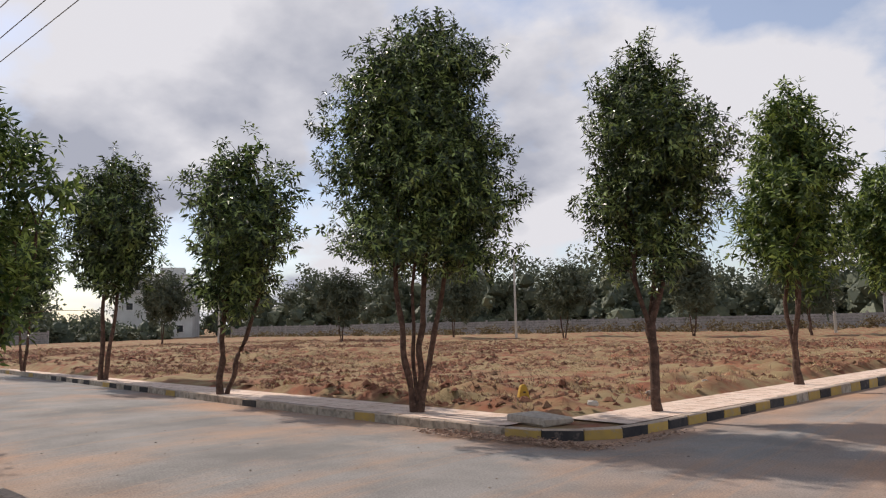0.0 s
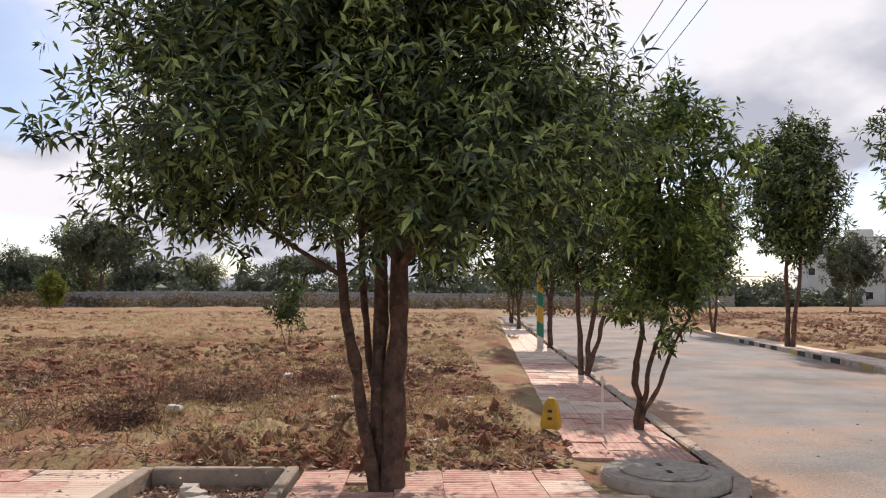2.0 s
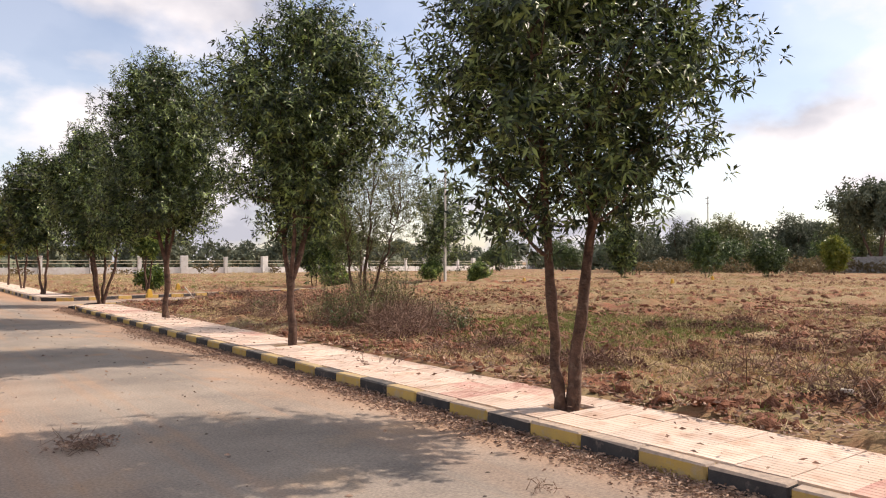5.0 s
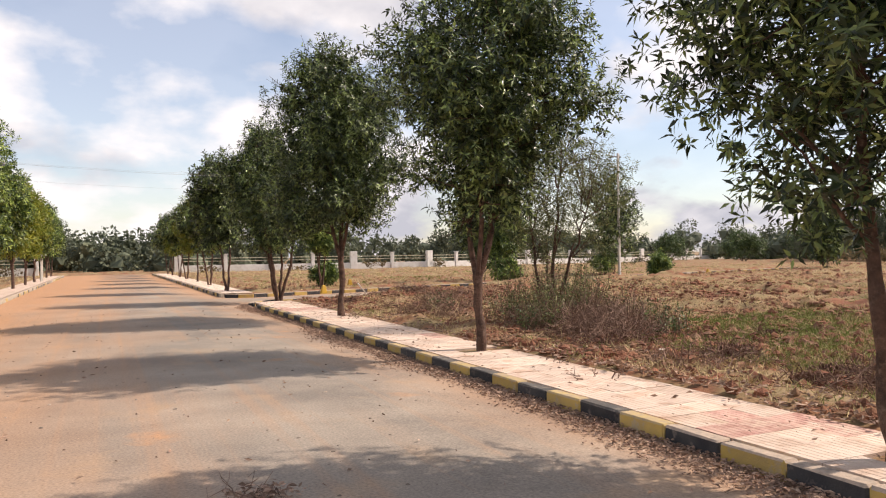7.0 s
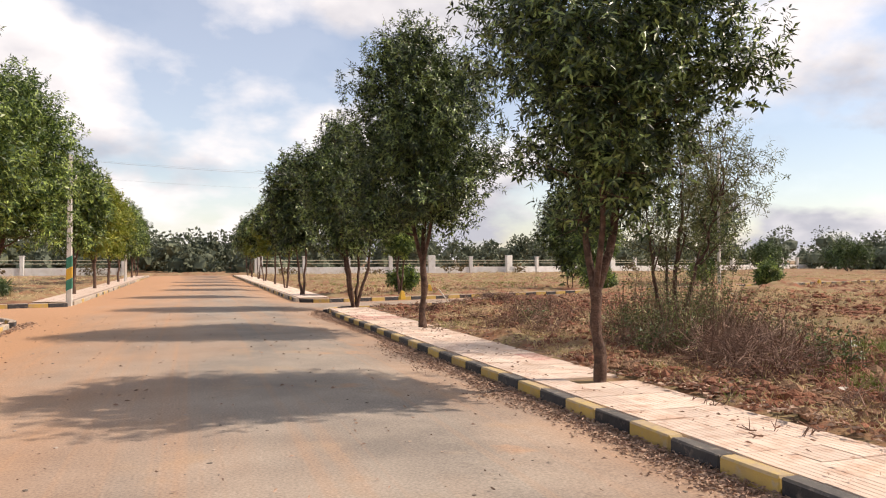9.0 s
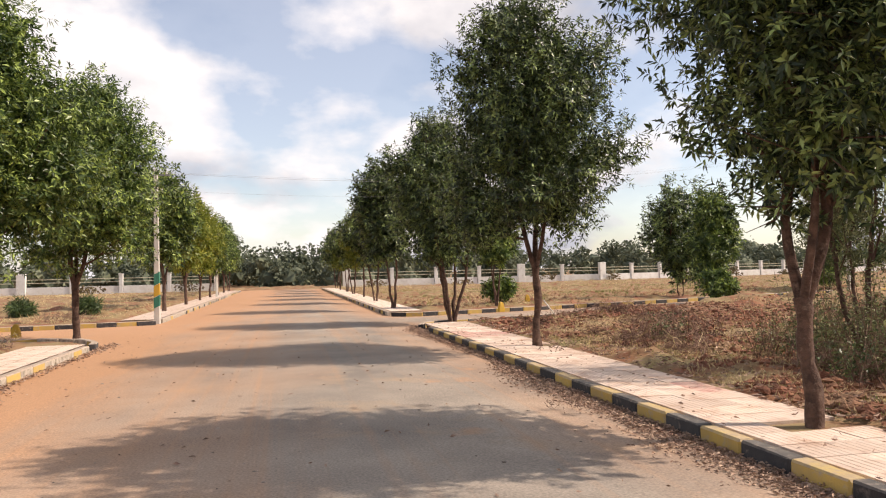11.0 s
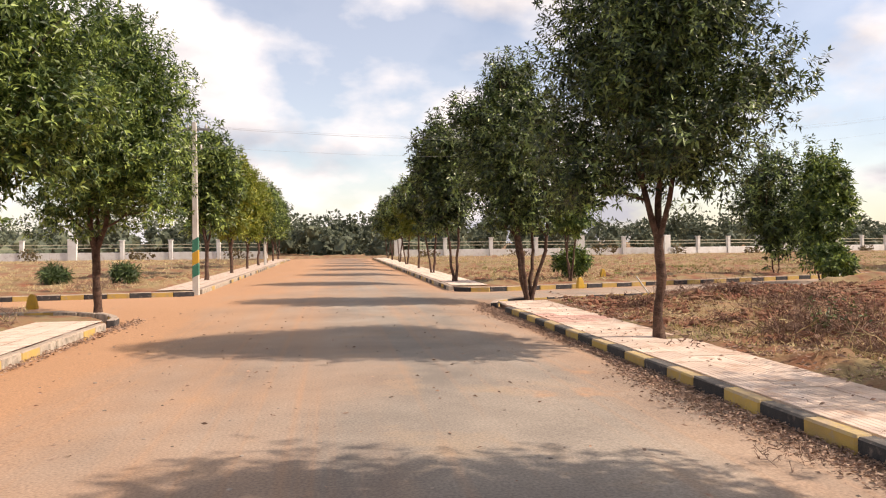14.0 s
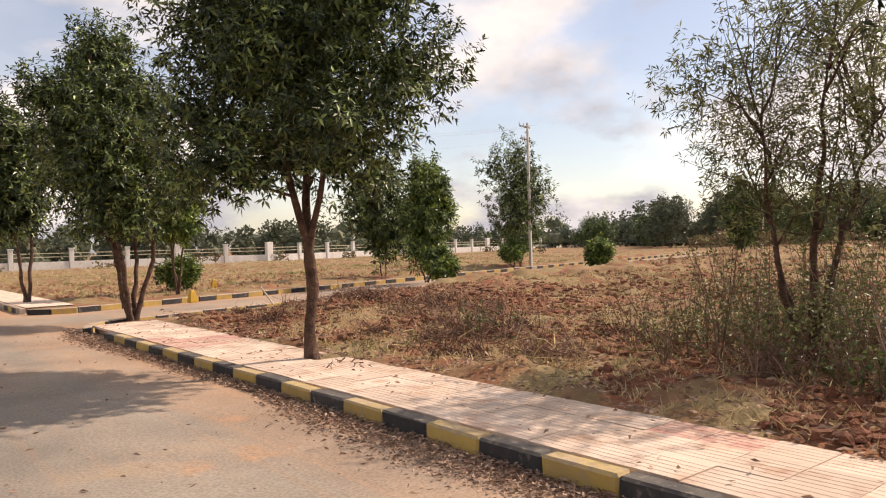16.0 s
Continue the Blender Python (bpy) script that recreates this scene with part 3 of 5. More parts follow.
# ---- trees ----
def crown_mesh(seed, low, high, radius, clusters, leaf, lean=(0.0, 0.0), lobes=19, wide_at=0.42, per=11, gap=0.5, width=0.3, foot=0.6):
    """Whorls of narrow leaves at the ends of the shoots, gathered in boughs of uneven size. Returns the mesh and the boughs' centres."""
    rng = np.random.default_rng(seed)
    h = high - low
    cs, rs = [], []
    for i in range(lobes):
        f = (i + rng.uniform(0.2, 0.8)) / lobes
        prof = np.interp(f, [0, wide_at, 0.75, 1], [foot, 1.0, 0.82, 0.3]) * radius
        a = i * 2.4 + rng.uniform(-0.5, 0.5)
        d = prof * max(rng.uniform(0.25, 0.72), 0.62 * (foot > 0.9 and f < 0.22))
        tall = h / lobes * rng.uniform(1.5, 2.9) + 0.12 * radius
        cs.append((np.cos(a) * d + lean[0] * (0.5 + 0.5 * f), np.sin(a) * d + lean[1] * (0.5 + 0.5 * f), low + 0.8 * tall + f * (h - 1.7 * tall)))
        rs.append((prof * rng.uniform(0.32, 0.5) + 0.12 * radius, tall))
    cs, rs = np.array(cs), np.array(rs)
    pick = rng.choice(lobes, clusters, p=(w := rs[:, 0] ** 2 * rs[:, 1]) / w.sum())
    d = rng.normal(size=(clusters, 3)); d /= np.linalg.norm(d, axis=1)[:, None]
    reach = rng.uniform(0, 1, clusters) ** gap * rng.uniform(0.86, 1.2, clusters)
    pos = cs[pick] + d * reach[:, None] * np.stack([rs[pick, 0], rs[pick, 0], rs[pick, 1]], -1)
    way = d * 0.75 + np.array([0, 0, 0.5]) + rng.normal(size=(clusters, 3)) * 0.35
    way /= np.linalg.norm(way, axis=1)[:, None]
    n = clusters * per
    c = np.repeat(np.arange(clusters), per)
    k = np.tile(np.arange(per), clusters)                   # the place of a leaf in its whorl
    up = k / per
    u = np.cross(way, np.array([0.31, 0.17, 0.93])); u /= np.linalg.norm(u, axis=1)[:, None] + 1e-9
    v = np.cross(way, u)
    ang = k * 2.4 + rng.uniform(-0.4, 0.4, n) + (c % 7)
    out = u[c] * np.cos(ang)[:, None] + v[c] * np.sin(ang)[:, None]
    open_by = np.radians(112 - 82 * up + rng.normal(0, 13, n))
    lw = way[c] * np.cos(open_by)[:, None] + out * np.sin(open_by)[:, None] + np.array([0, 0, -0.16])
    lw /= np.linalg.norm(lw, axis=1)[:, None]
    base = pos[c] + way[c] * ((up - 0.5) * leaf * 1.1)[:, None] + rng.normal(size=(n, 3)) * leaf * 0.04
    length = leaf * rng.uniform(0.7, 1.2, n) * np.where(reach[c] < 0.6, 1.3, 1.0)
    v4, f4 = blades(base, lw, length, length * width * rng.uniform(0.8, 1.2, n), rng, face=way[c] * 1.6 + np.array([0, 0, 0.35]))
    return mesh_of("crown", v4, f4), cs


def trunk_mesh(seed, stems, fork, low, cs, girth, spread=0.25, sides=8):
    """Stems from one foot that wind upwards as leaders through the crown, with limbs out to its boughs. stems: how many, or a list of
    (x, y at breast height, girth)."""
    rng = np.random.default_rng(seed + 500)
    girth *= 0.86
    runs, leaders = [], []
    top_z = low + 0.62 * (cs[:, 2].max() - low)
    mid_xy = cs[:, :2].mean(0)

    def winding(a, b, count, amount):
        t = np.linspace(0, 1, count)[:, None]
        wob = sum(np.sin(t * np.pi * m + rng.uniform(0, 6)) * rng.normal(size=3) * amount / m for m in (2, 3, 5)) * np.sin(t * np.pi)
        wob[:, 2] *= 0.2
        return a * (1 - t) + b * t + wob, t[:, 0]

    if stems == 1:
        foot, knee = np.array([0, 0, -0.15]), np.array([*(rng.normal(size=2) * 0.05), fork])
        pts, t = winding(foot, knee, 12, 0.05)
        runs.append((pts, girth * np.interp(t, [0, 0.1, 0.22, 0.8, 1], [1.5, 1.12, 0.95, 0.86, 0.95]) * (1 + 0.09 * rng.normal(size=12))))
        for i in range(3):
            a = 2.1 * i + seed + rng.uniform(-0.3, 0.3)
            end = np.array([*(mid_xy * 0.9 + np.array([np.cos(a), np.sin(a)]) * (0.28 + 0.12 * i)), top_z + rng.uniform(-0.4, 0.3)])
            first = knee - np.array([0, 0, 0.1])
            pts, t = winding(first, end, 12, 0.1)
            pts[1:5, :2] += np.array([np.cos(a), np.sin(a)]) * 0.09 * np.sin(np.linspace(0.6, 2.6, 4))[:, None]
            g = girth * (0.72 - 0.1 * i)
            runs.append((pts, g * np.interp(t, [0, 1], [1.0, 0.3])))
            leaders.append((pts, g))
    else:
        if isinstance(stems, int):
            angles = [2 * np.pi * i / stems + rng.uniform(-0.4, 0.4) + seed for i in range(stems)]
            stems = [(np.cos(a) * (q := spread * rng.uniform(0.6, 1.2)), np.sin(a) * q, girth * rng.uniform(0.6, 0.88)) for a in angles]
        for sx, sy, g in stems:
            d = np.hypot(sx, sy) + 1e-6
            foot = np.array([sx / d * 0.8 * g, sy / d * 0.8 * g, -0.15])
            breast = np.array([sx, sy, low * 0.85])
            pts, t = winding(foot, breast, 12, 0.045)
            pts[:, :2] -= np.array([sx, sy]) * 0.06 * np.sin(t * np.pi)[:, None]
            runs.append((pts, g * np.interp(t, [0, 0.08, 0.2, 1], [1.5, 1.15, 1.0, 0.8]) * (1 + 0.09 * rng.normal(size=12))))
            end = np.array([*(np.array([sx, sy]) * 1.9 + mid_xy * 0.8), top_z + rng.uniform(-0.5, 0.3)])
            up, t = winding(breast - (pts[-1] - pts[-2]) * 0.3, end, 10, 0.09)
            runs.append((up, g * 0.8 * np.interp(t, [0, 1], [1.0, 0.3])))
            leaders.append((up, g))
    for j in np.argsort(cs[:, 2]):
        end = cs[j]
        best = min(leaders, key=lambda q: np.hypot(*(q[0][len(q[0]) // 2, :2] - end[:2])) + rng.uniform(0, 0.3))
        pts0, g = best
        k = int(np.clip(np.searchsorted(pts0[:, 2], end[2] - rng.uniform(0.35, 0.9)), 1, len(pts0) - 1))
        start = pts0[k]
        t = np.linspace(0, 1, 6)[:, None]
        mid = np.array([start[0] * 0.5 + end[0] * 0.5, start[1] * 0.5 + end[1] * 0.5, start[2] * 0.35 + end[2] * 0.65 - 0.1])
        pts = (1 - t) ** 2 * start + 2 * t * (1 - t) * mid + t ** 2 * end + np.sin(t * np.pi * 2) * rng.normal(size=3) * 0.03
        runs.append((pts, g * np.interp(t[:, 0], [0, 1], [0.42, 0.13])))
        for _ in range(3):
            b = pts[rng.integers(2, 5)]
            e = end + rng.normal(size=3) * 0.35 + np.array([0, 0, 0.15])
            runs.append((np.array([b, (b + e) / 2 + rng.normal(size=3) * 0.06, e]), [g * 0.2, g * 0.13, g * 0.05]))
    return mesh_of("trunk", *tubes(runs, sides), True)


TREE_LABEL = "slender roadside tree with dark green narrow leaves"


def tree(at, seed, low, high, radius, girth=0.085, stems=1, fork=None, clusters=1500, leaf=0.13, lean=(0, 0), mat=None, label=TREE_LABEL, group="roadside trees", lobes=19, wide_at=0.42, spread=0.25, per=11, gap=0.5, z=None, turn=0.0, name="tree", width=0.34, foot=0.6):
    fine = leaf < 0.16                                      # many small leaves on the trees close to the road
    clusters, leaf = int(clusters * (2.1 if fine else 1.15)), leaf * (0.8 if fine else 1.14)
    z = (field_at(*at) - 0.02 if z is None else z)
    holder = thing(name, (at[0], at[1], z), label, "tree", group, turn=turn)
    crown, cs = crown_mesh(seed, low, high, radius, clusters, leaf, lean, lobes, wide_at, per, gap, width, foot)
    link("trunk", trunk_mesh(seed, stems, fork or low * 0.85, low, cs, girth, spread), BARK, holder)
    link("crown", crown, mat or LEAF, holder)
    return holder


Z_PATH = 0.06
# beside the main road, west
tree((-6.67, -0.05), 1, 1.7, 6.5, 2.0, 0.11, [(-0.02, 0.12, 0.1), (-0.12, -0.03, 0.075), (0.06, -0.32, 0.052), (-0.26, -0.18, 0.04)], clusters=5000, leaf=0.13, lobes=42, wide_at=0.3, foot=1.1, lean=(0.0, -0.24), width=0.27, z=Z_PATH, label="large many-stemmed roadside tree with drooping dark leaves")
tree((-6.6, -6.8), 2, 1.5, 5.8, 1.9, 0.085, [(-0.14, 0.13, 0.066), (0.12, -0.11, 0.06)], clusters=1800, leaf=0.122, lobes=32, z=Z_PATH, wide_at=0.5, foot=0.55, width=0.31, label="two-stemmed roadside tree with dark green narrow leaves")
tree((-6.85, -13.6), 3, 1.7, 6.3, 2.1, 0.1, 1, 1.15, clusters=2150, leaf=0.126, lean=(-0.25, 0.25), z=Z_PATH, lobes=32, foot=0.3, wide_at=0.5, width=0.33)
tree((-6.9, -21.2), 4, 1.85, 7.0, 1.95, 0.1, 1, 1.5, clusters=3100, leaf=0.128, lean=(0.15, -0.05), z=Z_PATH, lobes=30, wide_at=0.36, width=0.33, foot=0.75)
tree((-7.0, -29.0), 5, 1.45, 6.4, 1.8, 0.085, 5, clusters=1900, leaf=0.15, spread=0.38, lean=(0.4, -0.15), z=Z_PATH, lobes=26, label="roadside tree with five thin reddish stems")
tree((-6.5, -37.6), 6, 1.7, 6.3, 1.5, 0.09, 2, clusters=1300, leaf=0.17, spread=0.2, lean=(0.4, 0.0), z=Z_PATH, lobes=22)
tree((-10.6, -36.6), 7, 1.5, 4.4, 1.1, 0.06, 3, clusters=700, leaf=0.16, mat=LEAF_FRESH_SUNLIT, label="young roadside tree with light green leaves")
# beside the side road
tree((-9.3, 2.8), 11, 0.95, 4.5, 1.1, 0.05, [(0.0, 0.02, 0.045), (0.1, 0.16, 0.035), (0.22, 0.32, 0.03)], clusters=420, leaf=0.15, lean=(0.2, 0.4), z=Z_PATH, mat=LEAF_FRESH_SUNLIT, wide_at=0.5, lobes=24, width=0.33, label="young three-stemmed tree with sparse green leaves")
tree((-15.5, 3.6), 12, 1.6, 6.3, 1.6, 0.07, [(-0.05, -0.1, 0.06), (0.08, 0.22, 0.055), (0.16, 0.45, 0.05)], clusters=1000, leaf=0.155, z=Z_PATH, lobes=24)
tree((-24.0, 4.45), 13, 1.7, 7.0, 1.9, 0.11, 1, clusters=1000, leaf=0.19, z=Z_PATH + 0.05, mat=LEAF_FRESH_SUNLIT)
tree((-39.5, 5.6), 14, 1.7, 6.3, 1.8, 0.12, 1, 1.2, clusters=700, leaf=0.2, z=0.15)
tree((-48, 6.3), 15, 1.6, 6.0, 1.5, 0.1, 2, clusters=600, leaf=0.22, z=0.2)
# round the north plot
tree((-8.8, 10.3), 21, 2.3, 7.6, 2.0, 0.1, [(-0.24, -0.2, 0.062), (-0.08, 0.02, 0.04), (0.1, 0.1, 0.066), (0.36, 0.3, 0.056)], clusters=2900, leaf=0.15, lobes=34, wide_at=0.4, foot=0.85, lean=(0.12, 0.1), width=0.33, z=Z_PATH, label="tall many-stemmed tree with a broad dark crown")
tree((-15.8, 11.1), 22, 1.65, 6.7, 1.7, 0.1, [(-0.04, -0.03, 0.085), (0.45, 0.36, 0.07)], clusters=1150, leaf=0.16, lean=(0.3, 0.25), gap=0.42, lobes=22, z=Z_PATH, label="two-stemmed tree with a sparse ragged crown")
tree((-25.3, 12.9), 23, 2.4, 8.4, 1.9, 0.11, [(-0.06, -0.05, 0.09), (0.3, 0.2, 0.08)], clusters=1300, leaf=0.18, lean=(0.3, 0.25), z=Z_PATH + .05)
tree((-34.5, 14.0), 24, 2.0, 7.5, 1.8, 0.11, 2, clusters=900, leaf=0.2, z=0.15)
tree((-5.1, 12.35), 25, 2.1, 6.6, 1.5, 0.105, 1, 1.5, clusters=1500, leaf=0.15, lobes=24, gap=0.42, wide_at=0.55, z=Z_PATH)
tree((-4.35, 19.0), 26, 2.0, 7.4, 1.6, 0.11, 1, 1.0, clusters=1400, leaf=0.16, lean=(0.2, 0.15), z=Z_PATH + .06, mat=LEAF_FRESH_SUNLIT, lobes=24)
tree((-3.1, 26.5), 27, 1.9, 6.6, 1.6, 0.11, 2, clusters=900, leaf=0.19, z=0.2, mat=LEAF_FRESH_SUNLIT)
tree((-2.0, 34.0), 28, 1.9, 6.6, 1.6, 0.11, 2, clusters=800, leaf=0.2, z=0.28)
# east of the main road; sunlight on these crowns is put into their leaf colour
tree((2.85, -21.2), 31, 1.45, 6.7, 2.2, 0.12, 1, clusters=2700, leaf=0.15, lobes=28, z=Z_PATH, mat=LEAF_FRESH_SUNLIT, label="sunlit roadside tree with a full fresh green crown")
tree((2.9, -27.6), 32, 1.6, 6.9, 2.3, 0.11, 1, clusters=2600, leaf=0.15, lobes=28, lean=(-0.35, -0.1), foot=0.75, z=Z_PATH, mat=LEAF_FRESH_SUNLIT, label="sunlit roadside tree with a full fresh green crown")
tree((3.6, -14.6), 33, 1.7, 6.8, 1.75, 0.11, 1, clusters=900, leaf=0.18, z=Z_PATH, mat=LEAF_FRESH_SUNLIT, label="sunlit roadside tree with a full fresh green crown")
far_w = [tree((-6.75, -45.5), 41, 1.7, 5.9, 1.6, 0.09, 2, clusters=800, leaf=0.2, z=Z_PATH),
         tree((-6.9, -52.5), 42, 1.6, 5.6, 1.6, 0.09, 2, clusters=700, leaf=0.21, z=Z_PATH, mat=LEAF_LIME, label="roadside tree with yellow-green leaves"),
         tree((2.95, -41.5), 43, 1.7, 6.6, 1.7, 0.1, 1, clusters=900, leaf=0.2, z=Z_PATH, mat=LEAF_FRESH_SUNLIT, label="sunlit roadside tree with a full fresh green crown"),
         tree((2.9, -48.5), 44, 1.6, 6.3, 1.7, 0.1, 1, clusters=800, leaf=0.21, z=Z_PATH, mat=LEAF_LIME, label="roadside tree with yellow-green leaves")]
for k, (x, y, src, s) in enumerate(((-6.9, -59.5, 0, 1.0), (-7.0, -66, 1, 0.95), (-7.0, -73, 0, 0.95), (-7.1, -79.5, 0, 1.0), (2.9, -55, 3, 0.97), (2.9, -61.5, 2, 0.93), (2.95, -68, 2, 0.95), (3.0, -74.5, 2, 0.92), (3.0, -80.5, 0, 1.0))):
    c = copy_thing(far_w[src], pose(x, y, Z_PATH, 0, 0, 50 * k))
    c.scale = (s, s, s)

# ---- far walls, fence, woods ----
def line_posts(a, b, pitch):
    a, b = np.array(a, float), np.array(b, float)
    n = int(round(np.hypot(*(b - a)) / pitch))
    return [a + (b - a) * k / n for k in range(n + 1)], np.arctan2(*(b - a)[::-1])


def fence(name, a, b):
    """A low whitewashed wall between posts, with two pipes above it."""
    holder = thing(name, (0, 0, 0), "whitewashed boundary fence with concrete posts and rails", "fence", kind="structure")
    posts, ang = line_posts(a, b, 4.4)
    gap = np.hypot(*(posts[1] - posts[0])) - 0.46
    for k, p in enumerate(posts):
        z = float(rise(np.array(p[0]), np.array(p[1])))
        big = k % 6 == 4 or k == 0
        ob = part("post", box(0.8 if big else 0.36, 0.42 if big else 0.34, 2.2 if big else 2.0, (0, 0, 0), 0.02), WHITEWASH, holder)
        ob.matrix_basis = pose(p[0], p[1], z - 0.1, 0, 0, np.degrees(ang))
        if not big:
            cap = part("cap", box(0.46, 0.44, 0.08, (0, 0, 2.0), 0.015), WHITEWASH, ob)
        if k + 1 < len(posts):
            m = (p + posts[k + 1]) / 2
            wall = part("low_wall", box(gap, 0.15, 0.85, (0, 0, 0), 0.01), WHITEWASH, holder)
            wall.matrix_basis = pose(m[0], m[1], z - 0.05, 0, 0, np.degrees(ang))
            for hgt in (1.18, 1.5):
                rail = part("rail", box(gap, 0.07, 0.06, (0, 0, 0), 0.01), PIPE_CREAM, holder)
                rail.matrix_basis = pose(m[0], m[1], z + hgt, 0, 0, np.degrees(ang))
    return holder


fence("fence_1", (40, -84.5), (4.5, -84.5))
fence("fence_2", (-8.5, -84.5), (-37, -84.5))
fence("fence_3", (-37, -84.5), (-112, -105))


def precast_wall(name, a, b, h=1.9, sink=0.0):
    """Grooved posts with a stack of grey planks between them."""
    holder = thing(name, (0, 0, 0), "grey precast concrete boundary wall", "wall", kind="structure")
    posts, ang = line_posts(a, b, 2.6)
    r = random.Random(4)
    me_bay = None
    for k, p in enumerate(posts):
        z = float(rise(np.array(p[0]), np.array(p[1]))) - sink
        ob = part("post", box(0.2, 0.2, h + 0.12, (0, 0, 0), 0.01), GREY_WALL, holder)
        ob.matrix_basis = pose(p[0], p[1], z, 0, 0, np.degrees(ang))
        if k + 1 < len(posts):
            m = (p + posts[k + 1]) / 2
            if me_bay is None:
                bm = bmesh.new()
                for j in range(6):
                    bmesh.ops.create_cube(bm, size=1, matrix=Matrix.Translation((0, 0.01 * (j % 2), h / 6 * (j + 0.5))) @ Matrix.Diagonal((2.42, 0.07, h / 6 - 0.025, 1)))
                me_bay = bpy.data.meshes.new("panel")
                bm.to_mesh(me_bay); bm.free()
            bay = link("panel", me_bay, GREY_WALL, holder)
            bay.matrix_basis = pose(m[0], m[1], z - r.uniform(0, 0.06), 0, 0, np.degrees(ang))
    return holder


precast_wall("wall_west", (-86, -40), (-88, 12), 1.95)
precast_wall("wall_west_2", (-88, 12), (-92, 40), 1.6)
precast_wall("wall_north", (-92, 66), (30, 84), 1.6)


def ball(subdivisions):
    bm = bmesh.new()
    bmesh.ops.create_icosphere(bm, subdivisions=subdivisions, radius=1.0)
    bm.verts.index_update()
    v, f = np.array([v.co[:] for v in bm.verts]), np.array([[v.index for v in f.verts] for f in bm.faces])
    bm.free()
    return v, f


SEED_V, SEED_F = ball(1)


def clumps(spots, seed, leaf, per_spot, piled=False):
    """Many loose leaf sheets in rounded heaps: spots of x, y, ground, height, radius; piled: boughs stacked from the ground up, narrowing."""
    rng = np.random.default_rng(seed)
    vs, fs, base = [], [], 0
    for x, y, z, h, r in spots:
        n, k = per_spot, 10 if piled else 7
        if piled:
            up = np.linspace(0.08, 0.86, k)
            side = (1 - 0.6 * up) * r * 0.5
            lc = np.stack([rng.normal(0, 1, k).clip(-1.4, 1.4) * side, rng.normal(0, 1, k).clip(-1.4, 1.4) * side, h * up], -1)
            lr = rng.uniform(0.42, 0.66, k) * r * (1 - 0.45 * up)
        else:
            lc = np.stack([rng.normal(0, r * 0.45, k), rng.normal(0, r * 0.45, k), h * rng.uniform(0.3, 0.85, k)], -1)
            lr = rng.uniform(0.25, 0.5, k) * r
        pick = rng.integers(0, k, n)
        d = rng.normal(size=(n, 3)); d /= np.linalg.norm(d, axis=1)[:, None]
        p = lc[pick] + d * (lr[pick] * rng.uniform(0.3, 1.1, n) ** 0.6)[:, None] * np.array([1, 1, 0.75])
        p[:, 2] = np.clip(p[:, 2], 0.05, None) + z
        p[:, 0] += x; p[:, 1] += y
        way = d + rng.normal(size=(n, 3)) * 0.6
        way /= np.linalg.norm(way, axis=1)[:, None]
        ln = leaf * rng.uniform(0.6, 1.4, n)
        v, f = blades(p, way, ln, ln * 0.6, rng, face=d if piled else None)
        f = np.concatenate([f[:, [0, 1, 2]], f[:, [0, 2, 3]]])
        vs.append(v); fs.append(f + base); base += len(v)
        if piled:                                           # the dense inside of the lower boughs
            for c0, r0 in zip(lc[:7], lr[:7]):
                q = SEED_V * (1 + rng.normal(0, 0.2, len(SEED_V)))[:, None] * r0 * 0.66 + c0
                q[:, 2] = np.clip(q[:, 2], 0.0, None)
                vs.append(q + np.array([x, y, z])); fs.append(SEED_F + base); base += len(q)
    return np.concatenate(vs), np.concatenate(fs)


def stuff(name, v, f, mat, label, category, smooth_faces=False):
    return tagged(link(name, mesh_of(name, v, f, smooth_faces), mat), label, category, kind="stuff")


rng = np.random.default_rng(8)
spots = []
for k in range(70):                                        # behind the south fence
    x = -115 + k * 2.5 + rng.uniform(-1, 1)
    yb = -84.5 - max(0, (-37 - x)) * 0.27
    spots.append((x, yb - rng.uniform(7, 45), 0.0, rng.uniform(2.5, 6.0), rng.uniform(2, 4)))
for k in range(90):                                        # west, beyond the wall
    y = -100 + k * 1.75
    spots.append((-94 - rng.uniform(0, 50), y, 0.5, rng.uniform(2.2, 8.0) + (1.5 if y < -30 else 0), rng.uniform(2.5, 4.5)))
for k in range(55):                                        # low growth west of the wall
    spots.append((-97 - rng.uniform(0, 8), -100 + k * 2.9 + rng.uniform(-1, 1), 0.5, rng.uniform(2.0, 4.0), rng.uniform(3, 4.5)))
for k in range(125):                                       # north
    x = -112 + k * 1.2
    spots.append((x, 76 + 0.14 * (x + 92) + rng.uniform(3, 20), 0.7, rng.uniform(9, 14) if x < -40 else rng.uniform(6.5, 10.5), rng.uniform(3.5, 5.5)))
for k in range(16):                                        # the end of the road
    spots.append((-14 + k * 1.7, -101 - rng.uniform(0, 18), 0.0, rng.uniform(3.5, 6.5), rng.uniform(2.5, 4)))
for k in range(90):                                        # all round, farther off
    a = radians(4 * k)
    d = rng.uniform(135, 190)
    spots.append((-20 + np.cos(a) * d, -20 + np.sin(a) * d, 0.6, rng.uniform(4, 10.0), rng.uniform(4, 8)))
v, f = clumps(spots, 9, 0.56, 520, True)
stuff("far_woods", v, f, LEAF_FAR_HAZY, "belt of scrubby dark green trees on the horizon", "woods")

